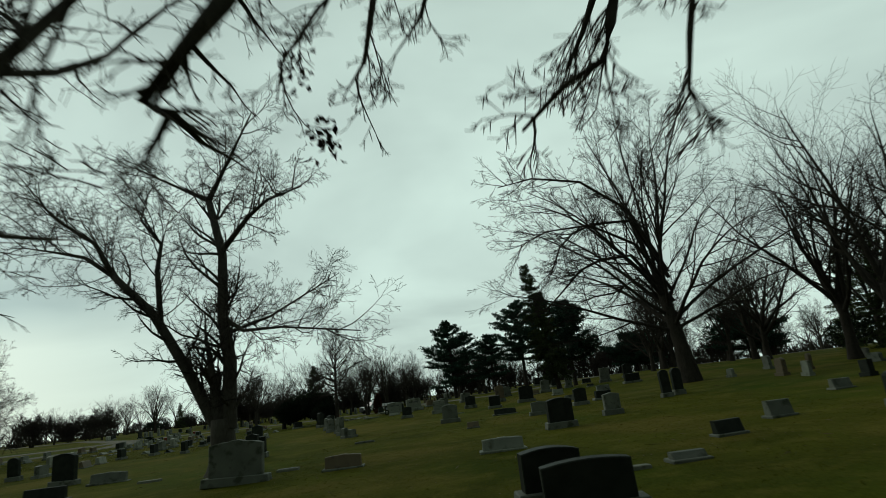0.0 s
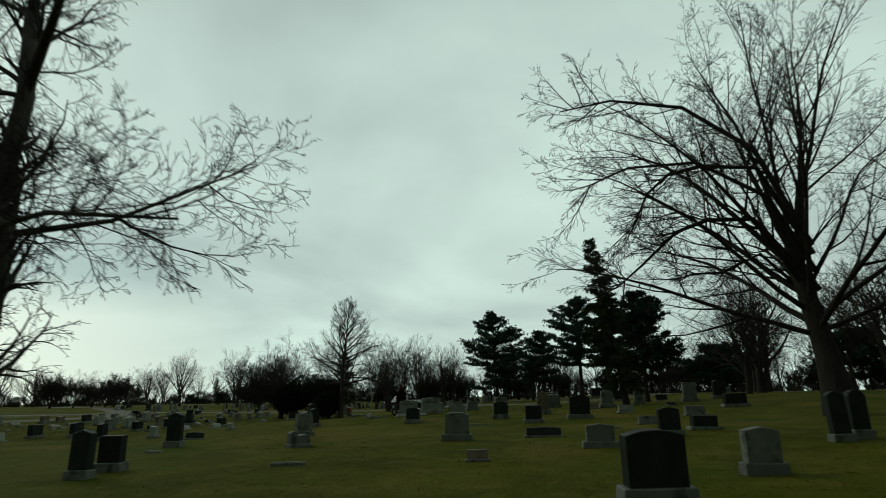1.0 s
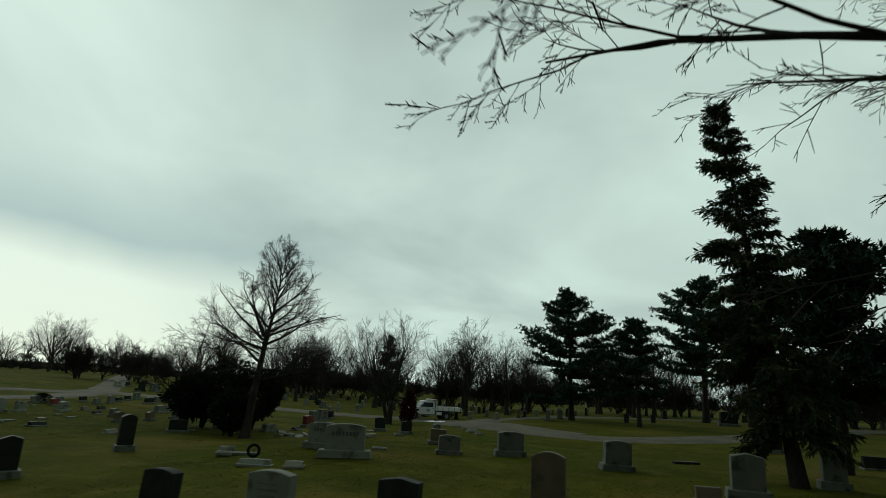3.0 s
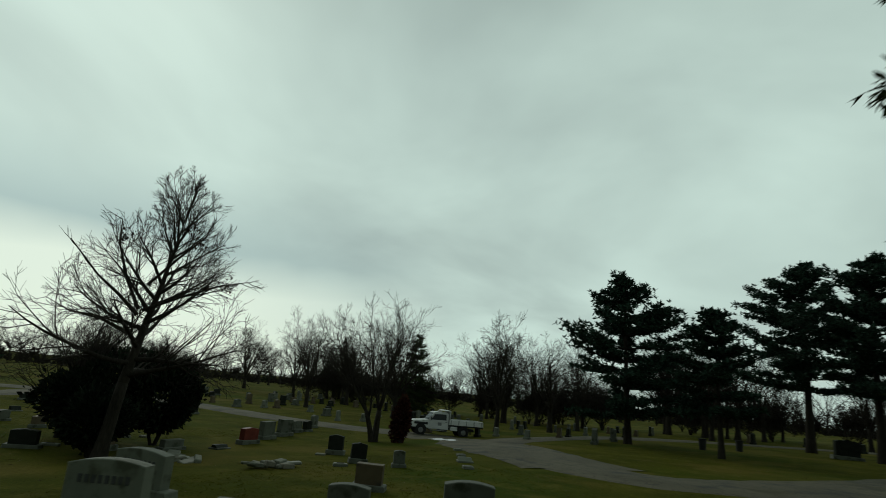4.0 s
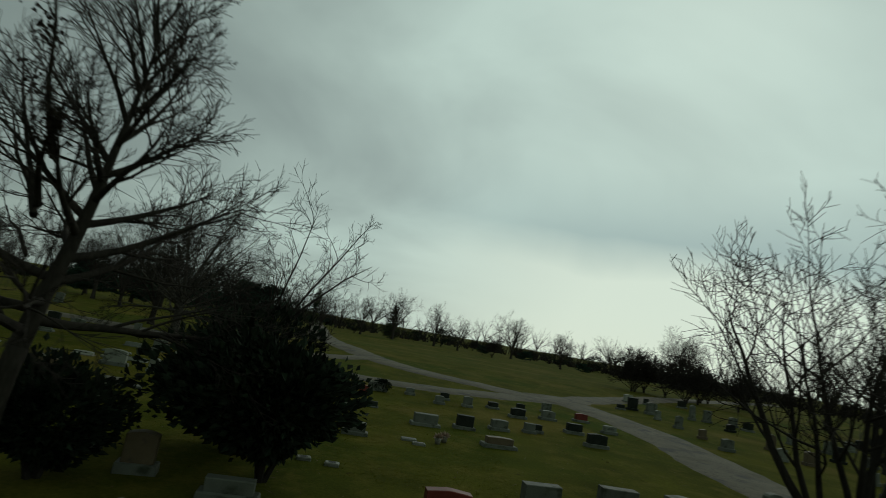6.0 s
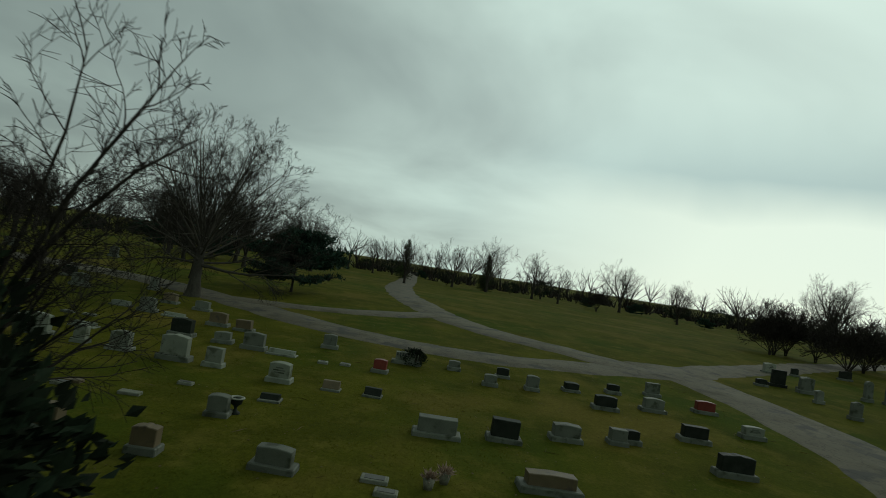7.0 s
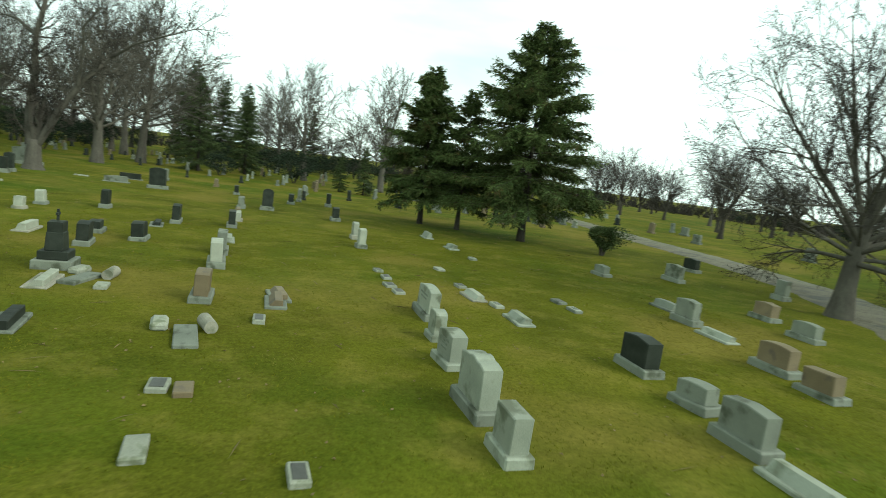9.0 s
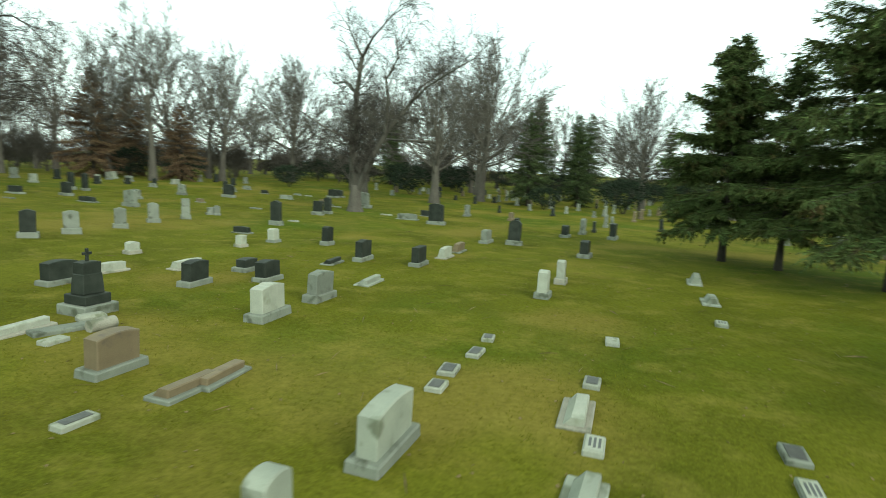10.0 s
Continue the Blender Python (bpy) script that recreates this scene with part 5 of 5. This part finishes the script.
far_rows(-62, -40, 100, 134, 4.5, 2.6, 98, 0.6)
far_rows(-40, -8, 100, 136, 4.5, 3.0, 98, 0.55)
far_rows(2, 34, 122, 136, 5, 3.2, 60, 0.35)
far_rows(18, 34, 6, 62, 4.0, 3.2, 98, 0.45)
far_rows(-34, 14, -44, -4, 4.5, 3.0, 98, 0.5)
far_rows(-62, -38, -20, 22, 4.2, 3.0, 98, 0.5)
far_rows(-60, -30, 2, 30, 4.5, 2.8, 98, 0.35)
far_rows(-74, -66, -10, 40, 4.5, 4.0, 98, 0.4)
far_rows(-34, -20, 0, 22, 4.5, 3.0, 98, 0.4)
far_rows(-16, 4, -2, 2, 4.5, 3.0, 98, 0.3)
crowd = mesh_part("distant_gravestones", far_verts, far_faces, GRANITE_GREY)
for extra in (GRANITE_DARK, GRANITE_PALE, GRANITE_BROWN):
    crowd.data.materials.append(extra)
crowd.data.polygons.foreach_set("material_index", far_slots)
tagged(crowd, "rows of grey and dark headstones beyond the lanes", "gravestones", kind="stuff")


# ---- service truck ----
WHITE_PAINT = material("dusty_white_paint", (0.62, 0.64, 0.62), (0.76, 0.78, 0.75), 1.5, 0.35, 30, 0.02, ((0.4, 0.39, 0.34), 1.2, 0.62))
RUBBER = material("black_rubber", (0.015, 0.015, 0.015), (0.03, 0.03, 0.03), 4, 0.85, 40, 0.3)
STEEL = material("grey_steel", (0.22, 0.23, 0.23), (0.36, 0.37, 0.37), 3, 0.45, 40, 0.1, metal=0.7)
DARK_TRIM = material("dark_trim", (0.015, 0.016, 0.017), (0.03, 0.031, 0.032), 3, 0.6, 40, 0.1)
GLASS = bpy.data.materials.new("truck_glass")
GLASS.use_nodes = True
gb = GLASS.node_tree.nodes["Principled BSDF"]
gb.inputs["Base Color"].default_value, gb.inputs["Roughness"].default_value = (0.02, 0.025, 0.025, 1), 0.08
LAMP_RED = material("red_lamp_lens", (0.25, 0.01, 0.01), (0.35, 0.02, 0.02), 4, 0.3, 40, 0.0)
LAMP_CLEAR = material("clear_lamp_lens", (0.5, 0.5, 0.48), (0.65, 0.65, 0.62), 4, 0.2, 40, 0.0)


def side_shape(points, half, y_in=0.0, bevel=0.03):
    """A body pressed from its side outline (x, z), half metres to each side, drawn in by y_in at the top."""
    bm = bmesh.new()
    zs = [z for _, z in points]
    lo, hi = min(zs), max(zs)
    rings = []
    for s in (-1, 1):
        rings.append([bm.verts.new((x, s * (half - y_in * (z - lo) / (hi - lo)), z)) for x, z in points])
    bm.faces.new(rings[0])
    bm.faces.new(rings[1][::-1])
    n = len(points)
    for i in range(n):
        k = (i + 1) % n
        bm.faces.new((rings[0][k], rings[0][i], rings[1][i], rings[1][k]))
    bmesh.ops.recalc_face_normals(bm, faces=bm.faces[:])
    bmesh.ops.bevel(bm, geom=bm.edges[:], offset=bevel, segments=2, affect="EDGES")
    return bm


def truck(x, y, turn):
    root = new("pickup_truck")
    root.location, root.rotation_euler = (x, y, ground_z(x, y) + 0.03), (0, 0, radians(turn))
    part("chassis", block(5.9, 0.9, 0.22, 0.1, 0, 0.5, 0.02), DARK_TRIM, root, "black steel chassis")
    hood = part("hood", side_shape([(1.35, 0.62), (2.92, 0.62), (2.95, 1.0), (2.86, 1.16), (1.35, 1.3)], 0.94, 0.06), WHITE_PAINT, root)
    cab = part("cab", side_shape([(-0.35, 0.55), (1.45, 0.55), (1.45, 1.3), (1.0, 1.92), (0.78, 1.98), (-0.22, 1.98), (-0.35, 1.85)], 0.96, 0.16), WHITE_PAINT, root)
    part("grille", block(0.05, 1.2, 0.32, 2.95, 0, 0.72, 0.01), DARK_TRIM, hood, "dark grille")
    part("front_bumper", block(0.2, 1.95, 0.24, 3.0, 0, 0.44, 0.04), DARK_TRIM, root, "dark front bumper")
    for s in (-1, 1):
        part("headlight", block(0.08, 0.3, 0.2, 2.91, s * 0.72, 0.84, 0.02), LAMP_CLEAR, hood, "clear headlight")
        window = bmesh.new()
        corners = [(-0.15, 1.32), (1.18, 1.32), (0.92, 1.8), (-0.15, 1.82)]
        ring = [[window.verts.new((px, s * (0.962 - 0.16 * (pz - 0.55) / 1.43 + e), pz)) for px, pz in corners] for e in (-0.02, 0.008)]
        window.faces.new(ring[1])
        window.faces.new(ring[0][::-1])
        for i in range(4):
            window.faces.new((ring[0][i], ring[0][(i + 1) % 4], ring[1][(i + 1) % 4], ring[1][i]))
        bmesh.ops.recalc_face_normals(window, faces=window.faces[:])
        part("side_window", window, GLASS, cab, "dark side window")
        part("door_emblem", block(0.34, 0.012, 0.26, 0.45, s * 0.956, 0.86, 0.003), STEEL, cab, "grey door emblem")
        part("wing_mirror", block(0.1, 0.16, 0.28, 1.25, s * 1.08, 1.3, 0.02), DARK_TRIM, cab, "black wing mirror")
        for wx in (2.1, -1.75):
            tyre = bmesh.new()
            bmesh.ops.create_cone(tyre, cap_ends=True, segments=24, radius1=0.4, radius2=0.4, depth=0.28, matrix=pose(wx, s * 0.82, 0.4, 90, 0, 0))
            bmesh.ops.bevel(tyre, geom=[e for e in tyre.edges if len(e.link_faces) == 2 and e.calc_face_angle(0) > 1], offset=0.05, segments=2, affect="EDGES")
            wheel = part("tyre", tyre, RUBBER, root, "black tyre")
            rim = bmesh.new()
            bmesh.ops.create_cone(rim, cap_ends=True, segments=18, radius1=0.24, radius2=0.2, depth=0.06, matrix=pose(wx, s * 0.965, 0.4, -90 * s, 0, 0))
            part("rim", rim, STEEL, wheel, "grey steel rim")
            arch = bmesh.new()
            bmesh.ops.create_cone(arch, cap_ends=True, segments=20, radius1=0.5, radius2=0.5, depth=0.04, matrix=pose(wx, s * 0.925, 0.46, 90, 0, 0))
            part("wheel_arch", arch, DARK_TRIM, root, "dark wheel arch")
        part("bed_side", block(3.1, 0.07, 0.42, -1.95, s * 1.0, 0.98, 0.015), WHITE_PAINT, root, "white dump bed side")
        for i in range(5):
            part("bed_rib", block(0.06, 0.03, 0.4, -0.55 - 0.7 * i, s * 1.048, 0.99, 0.006), STEEL, root, "grey bed rib")
        part("tail_lamp", block(0.05, 0.16, 0.12, -3.52, s * 0.8, 0.76, 0.01), LAMP_RED, root, "red tail lamp")
    part("windscreen", side_shape([(1.44, 1.3), (1.465, 1.3), (1.02, 1.9), (0.995, 1.9)], 0.82, 0.08, 0.004), GLASS, cab, "dark windscreen")
    part("bed_floor", block(3.15, 1.98, 0.12, -1.95, 0, 0.86, 0.015), DARK_TRIM, root, "dark dump bed floor")
    headboard = part("headboard", block(0.08, 2.0, 1.22, -0.46, 0, 0.95, 0.02), WHITE_PAINT, root, "white bed headboard")
    part("cab_guard", block(0.62, 1.9, 0.07, -0.16, 0, 2.1, 0.015), WHITE_PAINT, headboard, "white steel cab guard")
    for s in (-1, 1):
        part("toolbox", block(0.62, 0.3, 0.34, -0.85, s * 0.86, 0.5, 0.02), WHITE_PAINT, root, "white underbed toolbox")
        part("running_board", block(1.5, 0.2, 0.06, 0.55, s * 0.98, 0.42, 0.015), STEEL, root, "grey running board")
        part("front_fender", block(1.2, 0.06, 0.2, 2.1, s * 0.955, 0.88, 0.03), DARK_TRIM, root, "black fender flare")
        part("door_handle", block(0.16, 0.03, 0.04, -0.12, s * 0.945, 1.16, 0.008), DARK_TRIM, cab, "black door handle")
        part("mudguard", block(0.04, 0.3, 0.42, -2.4, s * 0.84, 0.3, 0.008), DARK_TRIM, root, "black rear mudguard")
    part("bull_bar", block(0.06, 1.3, 0.42, 3.1, 0, 0.66, 0.02), DARK_TRIM, root, "black front push bar")
    part("tailgate", block(0.07, 2.0, 0.42, -3.48, 0, 0.98, 0.015), WHITE_PAINT, root, "white tailgate")
    part("light_bar", block(0.2, 0.8, 0.1, 0.3, 0, 1.98, 0.02), LAMP_CLEAR, cab, "pale roof light bar")
    root.scale = (0.9, 0.9, 0.9)
    return tagged(root, "white pickup truck with a dump bed parked on the lane", "truck")


truck(-19.9, 98.2, 222)

# ---- small things on the grass ----
CLOTH = material("white_tarpaulin", (0.62, 0.64, 0.64), (0.8, 0.82, 0.82), 3, 0.6, 30, 0.2)
FLOWER = material("faded_flowers", (0.22, 0.11, 0.08), (0.45, 0.38, 0.29), 30, 0.8, 60, 0.1, spread=0.3)
LEAF = material("fallen_leaves", (0.05, 0.036, 0.012), (0.17, 0.125, 0.05), 4, 0.9, 40, 0.0)


def tarpaulin(x, y, w, d, seed):
    r = random.Random(seed)
    verts, faces, n = [], [], 9
    for j in range(n):
        for i in range(n):
            px, py = (i / (n - 1) - 0.5) * w + r.uniform(-0.1, 0.1), (j / (n - 1) - 0.5) * d + r.uniform(-0.1, 0.1)
            verts.append((px, py, 0.02 + 0.14 * max(0, noise.noise(Vector((px * 1.3, py * 1.3, seed))) + 0.3) * (0 if i in (0, n - 1) or j in (0, n - 1) else 1)))
    for j in range(n - 1):
        for i in range(n - 1):
            faces.append((j * n + i, j * n + i + 1, (j + 1) * n + i + 1, (j + 1) * n + i))
    ob = mesh_part("tarpaulin", verts, faces, CLOTH, smooth=True)
    ob.location = (x, y, ground_z(x, y))
    return tagged(ob, "crumpled white sheet lying on the grass", "sheet")


tarpaulin(-17.0, 93.8, 2.4, 1.4, 3)


def wreath(x, y, size, mat, label, stand=0.5):
    root = new("grave_wreath")
    root.location, root.rotation_euler = (x, y, ground_z(x, y)), (0, 0, radians(30))
    ring = bmesh.new()
    rows, cols = 24, 8
    grid = [[ring.verts.new(((size + 0.28 * size * math.cos(b)) * math.cos(a), 0.28 * size * math.sin(b) + 0.02 * math.sin(9 * a), stand + size + (size + 0.28 * size * math.cos(b)) * math.sin(a)))
             for b in [2 * math.pi * j / cols for j in range(cols)]] for a in [2 * math.pi * i / rows for i in range(rows)]]
    for i in range(rows):
        for j in range(cols):
            ring.faces.new((grid[i][j], grid[(i + 1) % rows][j], grid[(i + 1) % rows][(j + 1) % cols], grid[i][(j + 1) % cols]))
    part("ring", ring, mat, root, "", True)
    legs = Tubes()
    for s in (-1, 1):
        legs.add([Vector((s * size * 0.5, 0.1, 0)), Vector((s * size * 0.2, 0, stand + size * 0.6))], [0.012, 0.012], 5)
    legs.add([Vector((0, 0.35, 0)), Vector((0, 0, stand + size * 1.2))], [0.012, 0.012], 5)
    mesh_part("stand", legs.verts, legs.faces, DARK_TRIM, root, "thin dark wire stand")
    return tagged(root, label, "wreath")


def urn(x, y):
    """A planting urn: a footed bowl with a pale rolled rim."""
    root = new("grave_urn")
    root.location = (x, y, ground_z(x, y))

    def turned(profile, segments=22):
        bm = bmesh.new()
        rings = [[bm.verts.new((r * math.cos(6.2832 * k / segments), r * math.sin(6.2832 * k / segments), z)) for k in range(segments)] for r, z in profile]
        for a, b in zip(rings, rings[1:]):
            for k in range(segments):
                bm.faces.new((a[k], a[(k + 1) % segments], b[(k + 1) % segments], b[k]))
        return bm

    part("foot", turned([(0.16, 0.0), (0.16, 0.05), (0.09, 0.09), (0.05, 0.16), (0.05, 0.22), (0.09, 0.27)]), GRANITE_DARK, root, "dark turned foot", True)
    part("bowl", turned([(0.09, 0.268), (0.17, 0.33), (0.2, 0.45), (0.22, 0.5), (0.18, 0.5), (0.15, 0.42), (0.001, 0.4)]), GRANITE_DARK, root, "dark hollow bowl", True)
    part("rim", turned([(0.205, 0.49), (0.25, 0.5), (0.255, 0.525), (0.22, 0.54), (0.165, 0.53), (0.16, 0.49)]), MARBLE, root, "pale rolled rim", True)
    root.scale = (0.88, 0.88, 0.88)
    return tagged(root, "dark grave urn with a pale round rim beside a headstone", "urn")


urn(-33.8, 73.6)
wreath(-11.4, 61.3, 0.2, YEW, "dark evergreen wreath on a grave slab", 0.15)


def flowers(x, y, seed, label):
    r = random.Random(seed)
    root = new("grave_flowers")
    root.location = (x, y, ground_z(x, y))
    pot = bmesh.new()
    bmesh.ops.create_cone(pot, cap_ends=True, segments=14, radius1=0.1, radius2=0.15, depth=0.24, matrix=pose(0, 0, 0.12))
    part("vase", pot, LIMESTONE, root, "pale stone vase", True)
    verts, faces = [], []
    for i in range(70):
        d = (rand_dir(r) + Vector((0, 0, 0.9))).normalized()
        blade(verts, faces, Vector((0, 0, 0.22)) + d * 0.06, d, d.cross(rand_dir(r)).normalized(), r.uniform(0.12, 0.26), 0.03)
    mesh_part("bouquet", verts, faces, FLOWER, root, "faded artificial flowers")
    return tagged(root, label, "flowers")


flowers(-31.3, 79.6, 1, "faded flowers in a stone grave vase")
flowers(-31.8, 79.9, 2, "faded flowers in a stone grave vase")


def litter_bin(x, y):
    root = new("litter_bin")
    root.location = (x, y, ground_z(x, y))
    drum = bmesh.new()
    bmesh.ops.create_cone(drum, cap_ends=True, segments=18, radius1=0.24, radius2=0.29, depth=0.8, matrix=pose(0, 0, 0.4))
    part("drum", drum, DARK_TRIM, root)
    rim = bmesh.new()
    bmesh.ops.create_cone(rim, cap_ends=True, segments=18, radius1=0.31, radius2=0.31, depth=0.06, matrix=pose(0, 0, 0.82))
    part("rim", rim, RUBBER, root, "thick black rim")
    return tagged(root, "dark round litter bin standing by the lane", "bin", "litter bins")


litter_bin(-1.5, 107.1)
litter_bin(1.0, 110.2)


def rubble(x, y, seed):
    """Broken slabs lying in a heap."""
    r = random.Random(seed)
    root = new("broken_slabs")
    root.location = (x, y, ground_z(x, y))
    for i in range(11):
        bm = block(r.uniform(0.35, 0.8), r.uniform(0.25, 0.5), r.uniform(0.1, 0.2), bevel=0.03)
        bm.transform(pose(r.gauss(0, 0.75), r.gauss(0, 0.4), 0.0 if i < 7 else 0.1, r.uniform(-9, 9), r.uniform(-9, 9), r.uniform(0, 180)))
        part("fragment", bm, (MARBLE, FLAT_STONE, LIMESTONE, FLAT_STONE)[i % 4], root)
    return tagged(root, "heap of broken pale gravestone slabs on the grass", "rubble")


rubble(-13.4, 72.9, 4)
rubble(-18.0, 72.2, 5)


def litter(count, x0, x1, y0, y1, seed):
    """Fallen leaves and broken twigs strewn over the lawn."""
    r = random.Random(seed)
    verts, faces = [], []
    for i in range(count):
        x, y = r.uniform(x0, x1), r.uniform(y0, y1)
        z = ground_z(x, y) + 0.012
        a, s = r.uniform(0, 6.28), r.uniform(0.015, 0.042)
        if r.random() < 0.12:
            s, k = r.uniform(0.12, 0.35), 0.04
        else:
            k = 0.7
        c, n, b = math.cos(a), math.sin(a), len(verts)
        verts += [(x + c * s, y + n * s, z + 0.01), (x - n * s * k, y + c * s * k, z + r.uniform(0, 0.03)), (x - c * s, y - n * s, z), (x + n * s * k, y - c * s * k, z + r.uniform(0, 0.03))]
        faces.append((b, b + 1, b + 2, b + 3))
    return tagged(mesh_part("leaf_litter", verts, faces, LEAF), "brown fallen leaves and twigs on the lawn", "leaves", kind="stuff")


litter(9000, -62, 14, 15, 96, 5)


GRASS = material("grass_blades", (0.045, 0.052, 0.004), (0.105, 0.099, 0.011), 0.5, 0.9, 18, 0.0, ((0.13, 0.115, 0.028), 0.6, 0.6), gloss=0.0, contrast=(0.36, 0.64))


def tufts(count, x0, x1, y0, y1, seed):
    """Short uneven mown grass standing in tufts."""
    r = random.Random(seed)
    verts, faces = [], []
    for i in range(count):
        x, y = r.uniform(x0, x1), r.uniform(y0, y1)
        z = ground_z(x, y) - 0.01
        tall = r.uniform(0.02, 0.05)
        for k in range(3):
            a, b = r.uniform(0, 6.28), len(verts)
            px, py = x + r.gauss(0, 0.05), y + r.gauss(0, 0.05)
            c, n, w = math.cos(a), math.sin(a), r.uniform(0.006, 0.014)
            verts += [(px - c * w, py - n * w, z), (px + c * w, py + n * w, z), (px + r.gauss(0, 0.06), py + r.gauss(0, 0.06), z + tall)]
            faces.append((b, b + 1, b + 2))
    return tagged(mesh_part("grass", verts, faces, GRASS), "short mown winter grass in green and straw tufts", "grass", kind="stuff")


tufts(42000, -50, -24, 46, 82, 8)
tufts(18000, -10, 12, 4, 40, 9)
tufts(16000, -14, 8, 40, 80, 10)
